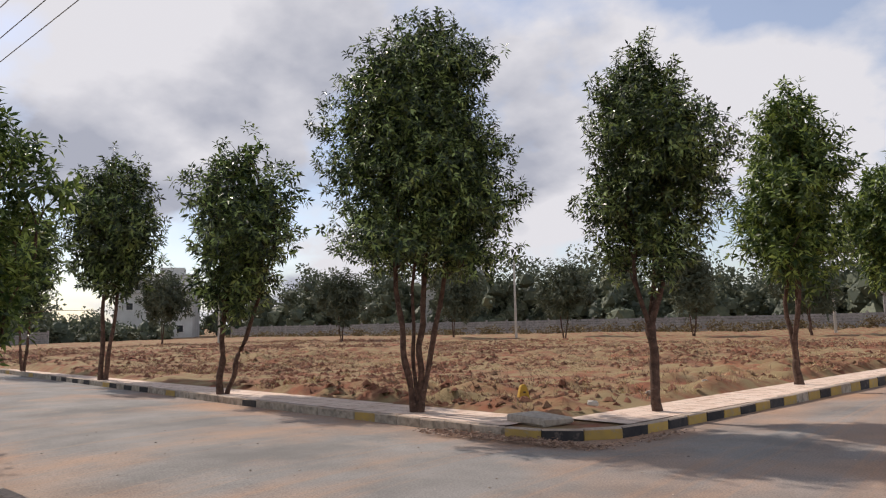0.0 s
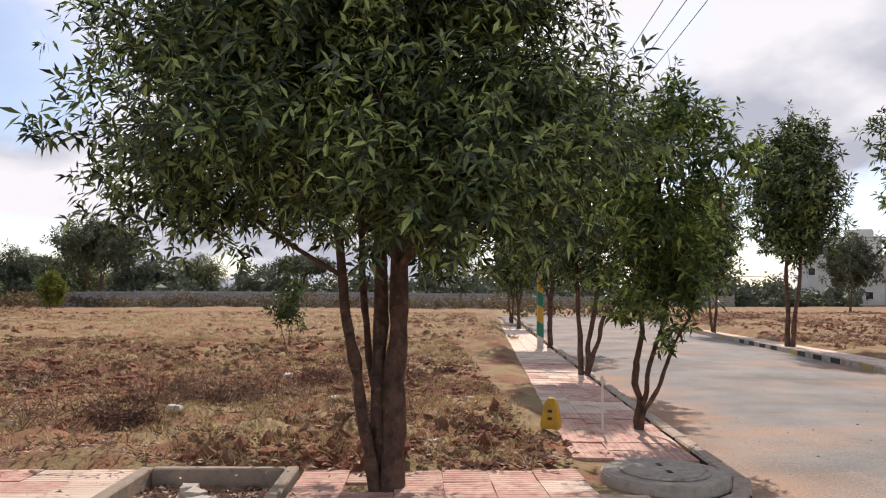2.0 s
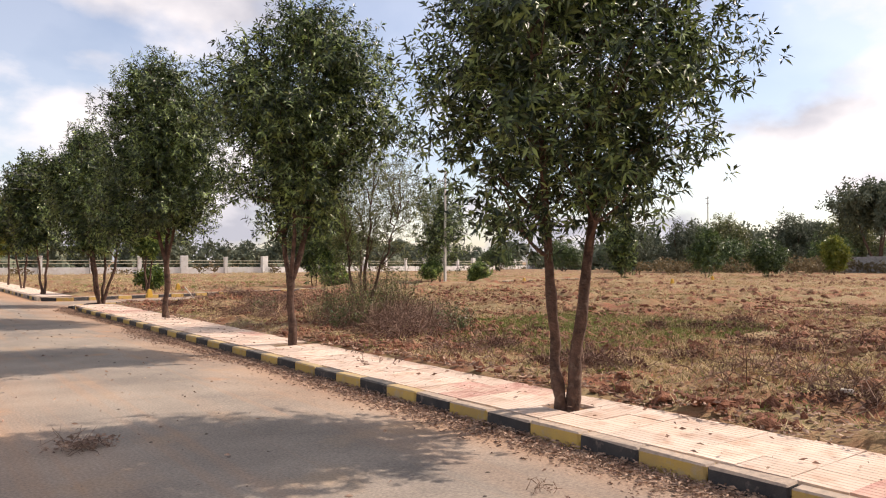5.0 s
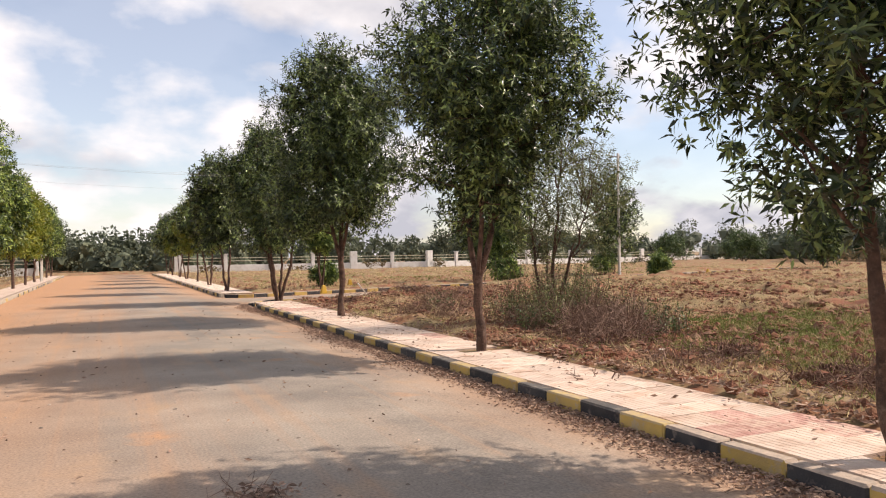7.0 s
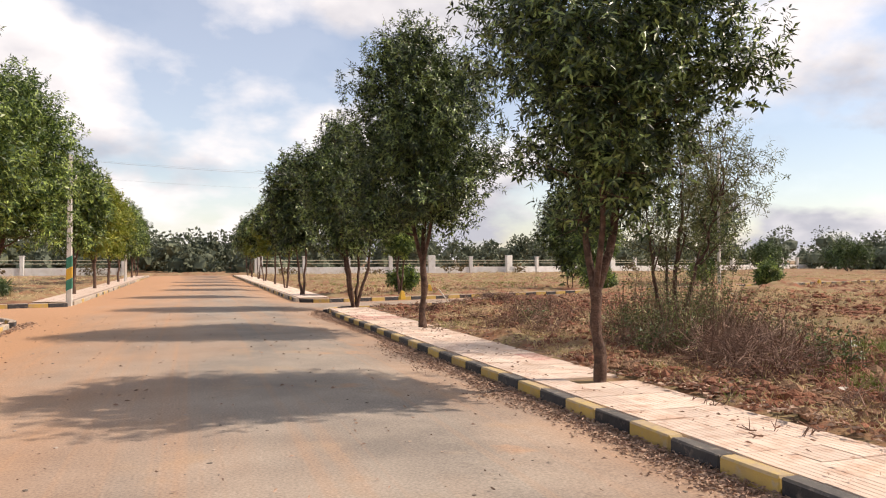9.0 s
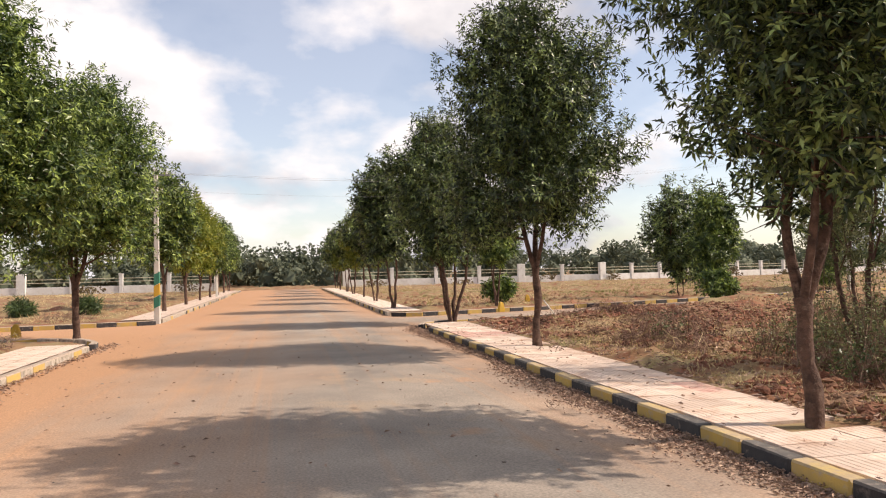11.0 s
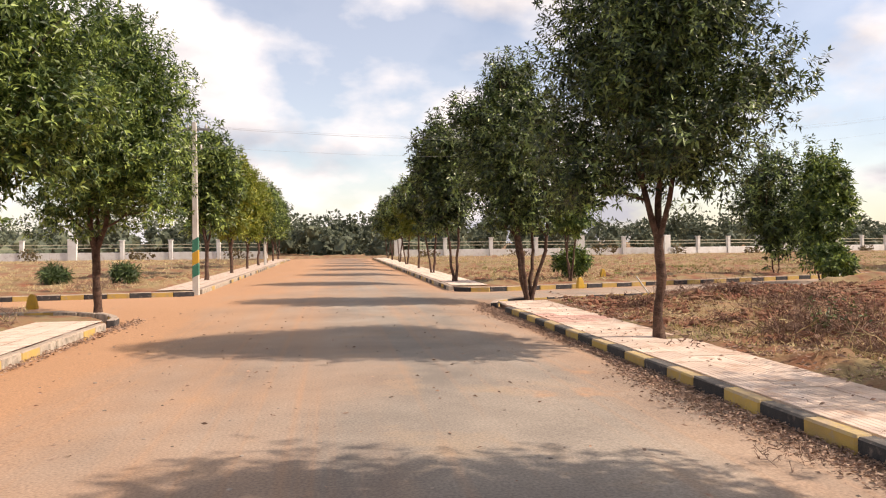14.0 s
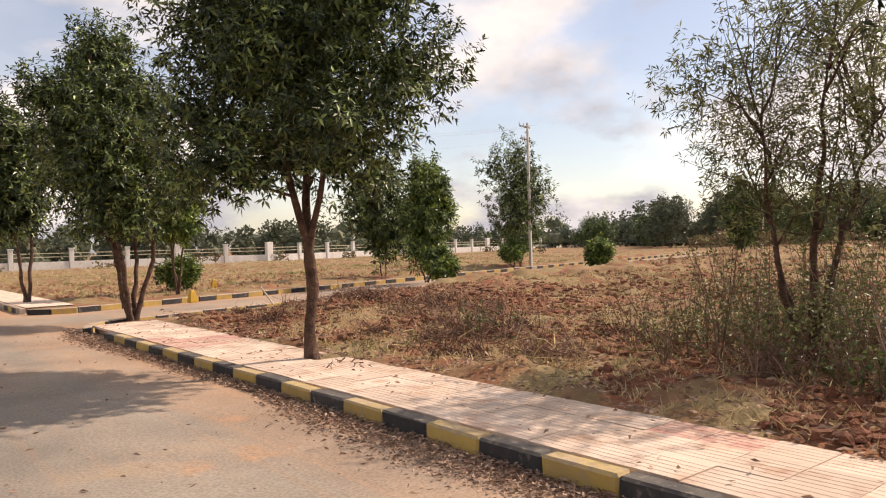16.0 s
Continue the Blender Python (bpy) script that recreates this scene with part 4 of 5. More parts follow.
# scrub along the foot of the walls
spots = [(-84 + rng.uniform(-1, 2), y, 0.42, rng.uniform(0.8, 1.9), rng.uniform(0.8, 1.6)) for y in np.arange(-42, 14, 1.1)]
spots += [(x, 63.5 + 0.14 * (x + 92) + rng.uniform(-2, 1.5), 0.55, rng.uniform(0.5, 1.4), rng.uniform(0.8, 1.6)) for x in np.arange(-90, 28, 1.4)]
spots += [(-60 + rng.uniform(-3, 3), y, 0.3, rng.uniform(0.8, 2.0), rng.uniform(1, 2)) for y in np.arange(7, 20, 1.0)]
spots += [(x, -82 + rng.uniform(-2, 2) - max(0, (-37 - x)) * 0.25, 0, rng.uniform(0.3, 1.2), rng.uniform(0.6, 1.4)) for x in np.arange(-110, 34, 9.0) if not -8 < x < 4]
spots += [(-67 - rng.uniform(0, 9), y, 0.3, rng.uniform(1.0, 2.0), rng.uniform(1.0, 2.0)) for y in np.arange(-54, -34, 0.7)]
v, f = clumps(spots, 10, 0.26, 170)
stuff("scrub", v, f, LEAF_DRY, "dry greyish scrub along the boundary walls", "scrub")

# single trees and shrubs standing in the plots
SHRUB = "bushy young tree with green leaves in the field"
for k, (x, y, lo, hi, r, m) in enumerate(((-40.9, -34, 0.2, 4.7, 1.25, LEAF), (-52.5, -35.2, 0.3, 4.4, 1.6, LEAF_GREY), (-57, -32.8, 0.3, 3.3, 1.7, LEAF_GREY), (-64.2, -30.8, 0.5, 3.6, 1.25, LEAF_LIME),
                                          (-31.0, -41.5, 0.4, 7.8, 2.6, LEAF), (-19.0, -34.4, 0.3, 4.9, 1.35, LEAF_FRESH_SUNLIT), (-20.4, -39.2, 0.3, 6.0, 1.75, LEAF))):
    tree((x, y), 60 + k, lo, hi, r, 0.06, 2, clusters=480 if x < -40 else 1000, leaf=0.24 if x < -40 else 0.17, mat=m, label=SHRUB, group="field trees", lobes=14, wide_at=0.35, name="shrub_tree")
for k, (x, y) in enumerate(((-18.2, -32.6), (-27.6, -33.3), (-11.2, -38.0), (-29.6, -40.6))):
    tree((x, y), 80 + k, 0.1, 1.3 + 0.25 * (k % 2), 0.8, 0.03, 3, clusters=300, leaf=0.16, mat=LEAF_FRESH_SUNLIT, label="low round green bush", group="bushes", lobes=10, name="bush")
for k, (x, y) in enumerate(((7.6, -38.6), (5.3, -38.4), (5.6, -24.2), (9.5, -37.0))):
    tree((x, y), 86 + k, 0.05, 0.75, 0.6, 0.025, 3, clusters=170, leaf=0.2, width=0.13, gap=0.8, mat=LEAF_GREY if k != 2 else LEAF_DRY, label="low tufted bush on dry ground", group="bushes", lobes=9, name="bush")
# an airy feathery tree by the brush, and flat-topped trees far to the west
tree((-10.05, -16.5), 90, 1.3, 4.4, 1.65, 0.06, [(0.05, 0.1, 0.05), (-0.25, 0.2, 0.042), (0.3, -0.15, 0.038), (-0.1, -0.35, 0.035)], clusters=760, leaf=0.11, mat=LEAF_OLIVE, width=0.2, gap=0.3, name="thorn_tree", label="airy thorn tree with feathery grey-green leaves", group="", lobes=26, wide_at=0.6, per=9, lean=(-0.25, 0.1))
tree((-22.0, -3.5), 91, 0.25, 2.7, 0.5, 0.02, 3, clusters=55, leaf=0.17, mat=LEAF_GREY, gap=0.4, spread=0.12, name="sapling", label="spindly sapling standing in the ploughed field", group="", lobes=9)
for k, (x, y, hi, r) in enumerate(((-88.6, -37.4, 11.0, 6.2), (-104, -52, 6.5, 3.6), (-97, -15, 6.5, 4.0))):
    tree((x, y), 95 + k, 4.2, hi, r, 0.2, 3, clusters=700, leaf=0.5, mat=LEAF_FAR_HAZY, spread=1.2, name="flat_topped_tree", label="spreading flat-topped tree on the horizon", group="far trees", wide_at=0.6, z=0.5)
# scrubby trees behind the fence to the south-west
SCRUB_TREE = "scrubby grey-green tree behind the boundary fence"
west = [tree((-82, -66), 130, 0.6, 6.8, 3.4, 0.14, 3, clusters=950, leaf=0.27, mat=LEAF_FAR_HAZY, per=8, z=0.3, lobes=16, spread=0.8, foot=0.95, name="scrub_tree", label=SCRUB_TREE, group="scrub trees"),
        tree((-90, -57), 131, 0.8, 8.2, 3.8, 0.16, 3, clusters=1000, leaf=0.3, mat=LEAF_OLIVE, per=8, z=0.3, lobes=16, spread=0.8, foot=0.9, name="scrub_tree", label=SCRUB_TREE, group="scrub trees"),
        tree((-76, -73), 132, 0.4, 4.6, 2.8, 0.1, 3, clusters=800, leaf=0.25, mat=LEAF_GREY, per=8, z=0.2, lobes=14, spread=0.6, foot=1.0, name="scrub_tree", label=SCRUB_TREE, group="scrub trees")]
for k, (x, y, src, sc) in enumerate(((-88, -62, 0, 1.1), (-94, -50, 0, 1.2), (-97, -44, 1, 1.05), (-86, -71, 2, 1.15), (-95, -64, 1, 0.85), (-99, -37, 0, 1.05), (-102, -29, 1, 0.95), (-70, -80, 2, 0.9), (-92, -44, 2, 1.1), (-85, -53, 2, 1.0))):
    c = copy_thing(west[src], pose(x, y, 0.3, 0, 0, 70 * k))
    c.scale = (sc, sc, sc)
# a bare tree and round trees before the houses
for k, (x, y, lo, hi, r) in enumerate(((-62, 37, 1.6, 6.2, 2.2), (-48, 46, 1.4, 5.6, 1.9), (-40, 52, 1.3, 5.4, 1.9), (-30, 54, 1.4, 5.6, 2.0), (-20, 56, 1.4, 6.2, 2.0), (-12, 57, 1.4, 5.6, 1.8))):
    tree((x, y), 110 + k, lo, hi + 1.2, r + 0.4, 0.1, 2, clusters=520, leaf=0.32, mat=LEAF_FAR_HAZY, name="round_tree", label="round-headed green tree before the boundary wall", group="boundary trees", lobes=9)


# ---- poles and wires ----
def power_pole(at, h, bands, label, arm_turn=0.0, r=0.115):
    z = float(rise(np.array(at[0]), np.array(at[1])))
    holder = thing("utility_pole", (at[0], at[1], z), label, "utility pole", "poles", turn=arm_turn)
    shaft = box(r * 1.7, r * 1.5, h, (0, 0, -0.1), 0.02)
    for v in shaft.verts:                                   # tapers upwards
        k = 1 - 0.36 * max(0.0, v.co.z) / h
        v.co.x, v.co.y = v.co.x * k, v.co.y * k
    part("shaft", shaft, POLE_GREY, holder)
    for k, (lo, hi, c) in enumerate(bands):
        band = box(r * 1.7 + 0.012, r * 1.5 + 0.012, hi - lo, (0, 0, lo), 0.012)
        for v in band.verts:                                # painted aslant
            k = 1 - 0.34 * v.co.z / h
            v.co.x, v.co.y, v.co.z = v.co.x * k, v.co.y * k, v.co.z - v.co.x * 0.5
        part("painted_band", band, PAINT_GREEN if c == "g" else PAINT_YELLOW, holder)
    for hh, w in ((h - 0.35, 1.1), (h - 1.0, 0.7)):
        arm = part("crossarm", box(w, 0.07, 0.07, (0.25 if w < 1 else 0.1, -r, hh)), STEEL, holder)
        for s in (-0.4, 0.1, 0.55):
            ins = part("insulator", cone(0.035, 0.02, 0.14, (s * w + 0.1, -r, hh + 0.07), 8), WHITEWASH, arm)
    return holder


BANDS_SIDE = ((0.35, 0.8, "g"), (0.8, 1.3, "y"), (1.3, 1.75, "g"), (1.75, 2.2, "y"))
BANDS_HIGH = ((0.5, 0.88, "g"), (0.88, 1.28, "y"), (1.28, 1.68, "g"))
power_pole((2.12, -34.6), 5.4, BANDS_HIGH, "tapered concrete utility pole with green and yellow bands")
power_pole((-23.9, 4.12), 5.2, BANDS_SIDE, "concrete utility pole with green and yellow bands", 1.6)
power_pole((-30.3, -40.0), 7.7, (), "plain concrete utility pole with steel crossarms", 0.3, 0.1)
power_pole((2.5, -62.0), 6.0, (), "plain concrete utility pole with steel crossarms", 0.3, 0.1)
power_pole((26, -60.0), 6.0, (), "plain concrete utility pole with steel crossarms", 0.3, 0.1)
power_pole((-80, -53), 9.5, (), "distant utility pole above the scrub", 0.9, 0.1)
for x, y in ((-62, 43), (-36, 56), (-11, 60)):
    power_pole((x, y), 7.5, (), "plain concrete utility pole by the boundary wall", 0.2, 0.12)


def wire(a, b, sag, radius=0.0022):
    t = np.linspace(0, 1, 14)[:, None]
    pts = np.array(a) * (1 - t) + np.array(b) * t
    pts[:, 2] -= sag * 4 * (t * (1 - t))[:, 0]
    ob = link("power_line", mesh_of("power_line", *tubes([(pts, np.full(14, radius))], 5), True), WIRE)
    return tagged(ob, "thin dark overhead power line between poles", "wire", "power lines")


for dz, dx in ((0.0, -0.3), (0.0, 0.2), (0.05, 0.7), (-0.6, 0.3)):
    wire((2.12 + dx * 0.3, -34.6, 5.15 + dz), (-30.3, -40 + dx, 7.4 + dz), 0.9)
for dx in (-0.4, 0.1, 0.55):
    wire((-23.9, 4.12 + dx * 0.6, 4.8), (2.2, 2.62 + dx * 0.5, 5.25), 0.0, 0.006)


# ---- houses beyond the boundary ----
def house(at, w, d, h, storeys, mat, label, turn=0.0):
    z = float(rise(np.array(at[0]), np.array(at[1])))
    holder = thing("house", (at[0], at[1], z), label, "house", "houses", turn=turn)
    part("wall", box(w, d, h, (0, 0, 0), 0.03), mat, holder)
    part("roof", box(w + 0.5, d + 0.5, 0.22, (0, 0, h + 0.004), 0.03), mat, holder)
    part("parapet", box(w * 0.4, d * 0.5, 1.3, (w * 0.2, 0, h + 0.23), 0.03), mat, holder)
    sh = h / storeys
    for s in range(storeys):
        for k in range(3):
            win = part("window", box(1.1, 0.12, 1.2, (-w / 2 + w * (k + 0.5) / 3, -d / 2, s * sh + 0.9)), WHITEWASH, holder)
            part("pane", box(0.9, 0.1, 1.0, (-w / 2 + w * (k + 0.5) / 3, -d / 2 - 0.02, s * sh + 1.0)), GLASS_DARK, win)
    return holder


house((-108, 64), 11, 9, 7.0, 2, WALL_PALE, "white two-storey house behind the boundary wall", radians(50))
house((-118, 70), 10, 9, 10.5, 3, WALL_PALE, "white three-storey house behind trees", radians(55))
house((-70, 92), 9, 9, 9.0, 3, WALL_PALE, "pale three-storey house above the trees", radians(30))
house((-9, 88), 5, 4, 3.4, 1, GREY_WALL, "small grey flat-roofed hut behind the wall", radians(8))


# ---- small things along the roads ----
def marker(at, h=0.34, turn=0.0, z=None):
    holder = thing("marker_stone", (at[0], at[1], field_at(*at) - 0.03 if z is None else z), "small yellow-painted plot marker stone", "marker stone", "plot markers", turn=turn)
    bm = bmesh.new()
    prof = ((0.0, 0.105), (0.05, 0.11), (h * 0.62, 0.085), (h * 0.9, 0.06), (h, 0.03))
    rings = [[bm.verts.new((r * sx, r * 0.8 * sy, zz)) for sx, sy in ((-1, -1), (1, -1), (1, 1), (-1, 1))] for zz, r in prof]
    for a, b in zip(rings, rings[1:]):
        for i in range(4):
            bm.faces.new((a[i], a[(i + 1) % 4], b[(i + 1) % 4], b[i]))
    bm.faces.new(rings[-1])
    bmesh.ops.bevel(bm, geom=bm.edges[:], offset=0.008, segments=1, affect="EDGES")
    part("block", bm, PAINT_YELLOW, holder)
    for k in range(2):                                      # painted figures that cannot be read
        part("painted_mark", box(0.05, 0.006, 0.03, (0.0, -0.088 + 0.012 * k, h * 0.3 + 0.08 * k)), KERB_BLACK, holder)
    return holder


marker((-9.0, 1.75), turn=radians(70))
marker((-7.6, 12.0), turn=radians(50))
marker((-9.6, -32.6), turn=radians(10), z=0.05)
marker((-38, -28)); marker((-46, -30.5)); marker((-36, -38.5)); marker((4.6, -28.6)); marker((-12.6, -38.6))


def manhole(at, z, label="round concrete manhole slab with a recessed cover"):
    holder = thing("manhole", (at[0], at[1], z), label, "manhole")
    part("slab", cone(0.55, 0.53, 0.10, (0, 0, 0), 36, 0.015), CONCRETE_PALE, holder)
    part("rim", cone(0.38, 0.375, 0.012, (0, 0, 0.106), 32), KERB_WORN, holder)
    part("cover", cone(0.34, 0.335, 0.016, (0, 0, 0.108), 32, 0.004), CONCRETE_PALE, holder)
    for s in (-1, 1):
        part("lifting_slot", box(0.09, 0.04, 0.006, (s * 0.13, 0, 0.123)), KERB_BLACK, holder)
    return holder


manhole((-6.95, 2.35), 0.02)
slab = thing("drain_slab", (-6.15, 10.15, 0.05), "flat concrete drain slab beside the kerb", "slab", turn=radians(-20))
part("slab", box(0.95, 0.6, 0.12, (0, 0, 0), 0.03, 0.012, 3), CONCRETE_PALE, slab)

pit = thing("tree_pit", (0, 0, 0), "open concrete-edged planting pit filled with dry leaves", "tree pit")
for sx, sy, cx, cy in ((1.22, 0.11, -6.6, -2.1), (1.22, 0.11, -6.6, -0.85), (0.11, 1.13, -7.155, -1.475)):
    part("edging", box(sx, sy, 0.3, (cx, cy, -0.195), 0.012, 0.004, int(-cx * 10)), CONCRETE, pit)
r = random.Random(5)
for k in range(5):
    st = thing("stone", (-6.2 - 0.25 * k * 0.6, -1.3 - 0.08 * k, -0.06), "broken pale concrete lump in the planting pit", "stone", "broken concrete", turn=r.uniform(0, 3))
    part("lump", box(r.uniform(0.1, 0.2), r.uniform(0.12, 0.25), r.uniform(0.08, 0.12), (0, 0, 0), 0.02, 0.015, k), RUBBLE, st)


# ---- scattered litter, clods, grass, brush ----
def scatter(n, x0, x1, y0, y1, seed, margin=1.5, plots=("south_west",)):
    g = np.random.default_rng(seed)
    x, y = g.uniform(x0, x1, n), g.uniform(y0, y1, n)
    ok = np.max([depth_in(PLOTS[p], x, y) for p in plots], axis=0) > margin
    return x[ok], y[ok], g


def clod_field(name, n, x0, x1, y0, y1, seed, size, margin, plots, mat=CLOD, label="lumps of turned red earth", rough=False):
    x, y, g = scatter(n, x0, x1, y0, y1, seed, margin, plots)
    dense = value_noise(x, y, 3.4, 7) * 0.6 + value_noise(x, y, 0.9, 8) * 0.4 > g.uniform(0.36, 0.72, len(x))
    x, y = x[dense], y[dense]
    m = len(x)
    if rough:
        lump, tri = SEED_V, SEED_F[(SEED_V[SEED_F][..., 2] > -0.6).all(1)]
    else:
        lump = np.array([(1, 0, 0), (0.4, 0.9, 0), (-0.8, 0.6, 0), (-0.7, -0.7, 0), (0.5, -0.9, 0), (0.2, 0.1, 0.8), (-0.3, -0.2, 0.65)], float)
        tri = np.array([(0, 1, 5), (1, 2, 5), (2, 6, 5), (2, 3, 6), (3, 4, 6), (4, 5, 6), (4, 0, 5)])
    k = len(lump)
    s = size * (0.25 + 1.1 * g.uniform(0, 1, m) ** 2.5)
    a = g.uniform(0, 6.28, m)
    wide = g.uniform(0.65, 1.25, (m, 1, 3)) * np.array([1.0, 1.0, 0.8])
    p = lump[None] * wide * (1 + g.normal(0, 0.21 if rough else 0.17, (m, k, 1 if rough else 3))) * s[:, None, None]
    c, sn = np.cos(a)[:, None], np.sin(a)[:, None]
    q = np.stack([p[..., 0] * c - p[..., 1] * sn + x[:, None], p[..., 0] * sn + p[..., 1] * c + y[:, None], p[..., 2] + (field(x, y) + s * g.uniform(-0.35, 0.1, m))[:, None]], -1)
    stuff(name, q.reshape(-1, 3), (tri[None] + np.arange(m)[:, None, None] * k).reshape(-1, 3), mat, label, "soil")


clod_field("clods", 36000, -26, -9.5, -28.5, 1.5, 1, 0.085, 1.42, ("south_west",), rough=True)
clod_field("clods_near", 34000, -14.5, -7.2, -28.5, 1.5, 6, 0.078, 1.55, ("south_west",), rough=True, label="large lumps of turned red earth beside the paving")
clod_field("clod_bank", 4200, -8.9, -7.45, -17.8, -14.2, 9, 0.06, 1.5, ("south_west",), rough=True, label="bank of large dark red clods by the brushwood")
clod_field("earth_crumbs", 24000, -9.4, -7.0, -28.5, 2.2, 5, 0.035, 1.38, ("south_west",), label="crumbs of red earth along the edge of the paving")
clod_field("clods_north", 90000, -63, -2, 11, 50, 2, 0.12, 1.6, ("north_west",))
clod_field("clods_east", 9000, 3, 20, -28, 14, 10, 0.08, 1.5, ("east",))
clod_field("clods_south", 4000, -30, -7, -50, -35, 3, 0.12, 1.6, ("south_end",))
clod_field("clods_far", 12000, -60, -26, -42, 4, 4, 0.17, 1.0, ("south_west",))


def grass(name, n, x0, x1, y0, y1, seed, height, margin, plots, mat, label, patch=0.45, blades_per=7, key=11, thin=1.0):
    x, y, g = scatter(n, x0, x1, y0, y1, seed, margin, plots)
    ok = value_noise(x, y, 2.6, key) * 0.7 + value_noise(x, y, 0.8, key + 1) * 0.3 > patch + g.uniform(-0.12, 0.12, len(x))
    ok &= (y > -14) | (y < -30) | (g.uniform(0, 1, len(x)) < thin)   # barer, freshly turned soil towards the cross road
    x, y = x[ok], y[ok]
    m = len(x) * blades_per
    bx, by = np.repeat(x, blades_per) + g.normal(0, 0.05, m), np.repeat(y, blades_per) + g.normal(0, 0.05, m)
    base = np.stack([bx, by, field(bx, by) - 0.02], -1)
    way = g.normal(size=(m, 3)) * 0.55; way[:, 2] = g.uniform(0.4, 1.0, m)
    way /= np.linalg.norm(way, axis=1)[:, None]
    ln = height * g.uniform(0.5, 1.3, m)
    v, f = blades(base, way, ln, np.full(m, 0.012) * min(1.0, height / 0.16), g)
    stuff(name, v, f, mat, label, "grass")


grass("dry_grass", 30000, -26, -7.3, -28.5, 1.5, 21, 0.14, 1.5, ("south_west",), STRAW, "dry straw-coloured grass tufts on ploughed soil", 0.345, thin=0.4)
grass("dry_grass_far", 26000, -62, -26, -43, 5, 22, 0.2, 1.0, ("south_west",), STRAW, "dry straw-coloured grass tufts on ploughed soil", 0.37, 4)
grass("dry_grass_north", 19000, -63, -2, 10.5, 50, 23, 0.17, 1.5, ("north_west",), STRAW, "dry straw-coloured grass tufts on ploughed soil", 0.55)
grass("dry_grass_south", 14000, -62, -6.5, -82.5, -34, 24, 0.24, 1.2, ("south_end",), STRAW, "dry straw-coloured grass beyond the cross road", 0.4)
grass("dry_grass_east", 10000, 3, 31, -82, -12, 25, 0.22, 1.3, ("east", "east_end"), STRAW, "dry straw-coloured grass east of the road", 0.42)
grass("dry_grass_east_near", 6000, 3, 20, -12, 14, 30, 0.2, 1.5, ("east",), STRAW, "dry straw-coloured grass east of the road", 0.42)
grass("dead_stalks", 9000, -24, -7.4, -28.5, 1.5, 28, 0.15, 1.6, ("south_west",), TWIG, "brown dead weed stalks among the clods", 0.52, 8, 15)
grass("dead_stalks_north", 16000, -63, -2, 10.5, 50, 29, 0.2, 1.5, ("north_west",), TWIG, "brown dead weed stalks on ploughed soil", 0.46, 7, 17)
grass("green_weeds", 5500, -26, -7.3, -28.5, 1.5, 26, 0.12, 1.5, ("south_west",), WEED, "low green weeds among the dry grass", 0.49, 8, 31)
grass("green_patch", 6500, -16.5, -9.2, -15.5, -9.5, 34, 0.13, 1.5, ("south_west",), WEED, "patch of fresh green weeds on the ploughed soil", 0.5, 7, 37)
grass("green_weeds_far", 5000, -50, -8, -60, -34, 27, 0.25, 1.5, ("south_end",), WEED, "low green weeds among the dry grass", 0.62, 8, 33)


def litter(name, n, sampler, seed, label, size=0.055, mat=DEAD_LEAF):
    g = np.random.default_rng(seed)
    x, y, z = sampler(g, n)
    n = len(x)
    a = g.uniform(0, 6.28, n)
    way = np.stack([np.cos(a), np.sin(a), g.normal(0, 0.25, n)], -1)
    way /= np.linalg.norm(way, axis=1)[:, None]
    ln = size * g.uniform(0.5, 1.5, n)
    v, f = blades(np.stack([x, y, z + g.uniform(0.004, 0.02, n)], -1), way, ln, ln * 0.38, g, 0.5)
    v[:, 2] = np.maximum(v[:, 2], np.repeat(z, 4) + 0.004)
    stuff(name, v, f, mat, label, "leaf litter")


def gutter(x0, y0, y1, width):
    def pick(g, n):
        y = g.uniform(y0, y1, n)
        spread = width * (0.35 + 1.0 * value_noise(np.zeros(n), y, 1.7, 41))
        x = x0 + np.abs(g.normal(0, 1, n)) * spread
        return x, y, -0.08 + 0.08 * smooth(x - x0, 0, 2.2) + 0.045 * np.exp(-(x - x0) / 0.16) * g.uniform(0, 1, n)
    return pick


litter("leaf_litter", 42000, gutter(WK + 0.01, -29, 1.0, 0.18), 51, "brown fallen leaves drifted along the kerb", 0.042)
litter("leaf_litter_east", 2500, lambda g, n: (lambda p: (EK - (p[0] - EK), p[1], p[2]))(gutter(EK, -27, -14, 0.16)(g, n)), 52, "brown fallen leaves drifted along the kerb")
litter("leaves_on_path", 420, lambda g, n: (g.uniform(-7.2, -6.0, n), g.uniform(-28, 0, n), np.full(n, 0.078)), 53, "scattered fallen leaves on the paving")
litter("leaves_on_road", 700, lambda g, n: (g.uniform(-5.2, 1.8, n), g.uniform(-28, 4, n), np.full(n, 0.002)), 54, "scattered fallen leaves on the asphalt", 0.05)
litter("leaves_in_pit", 2600, lambda g, n: (g.uniform(-7.1, -5.95, n), g.uniform(-2.05, -0.9, n), g.uniform(-0.10, -0.04, n)), 55, "dry leaves filling the planting pit", 0.07)
litter("leaves_north_kerb", 2500, lambda g, n: (lambda t: (-7.5 + t * 3.4 + g.normal(0, 0.1, n), 9.0 - t * 0.2 + g.normal(0, 0.12, n) + np.maximum(0, t - .9) * 20, np.full(n, -0.03)))(g.uniform(0, 1, n)), 56, "fallen leaves along the kerb of the junction")
litter("straw_litter", 20000, lambda g, n: (lambda x, y: (x, y, field(x, y)))(-7.2 - 9 * g.uniform(0, 1, n) ** 1.5, g.uniform(-28, 1.6, n)), 57, "straw and dry leaves strewn over the soil edge", 0.075)


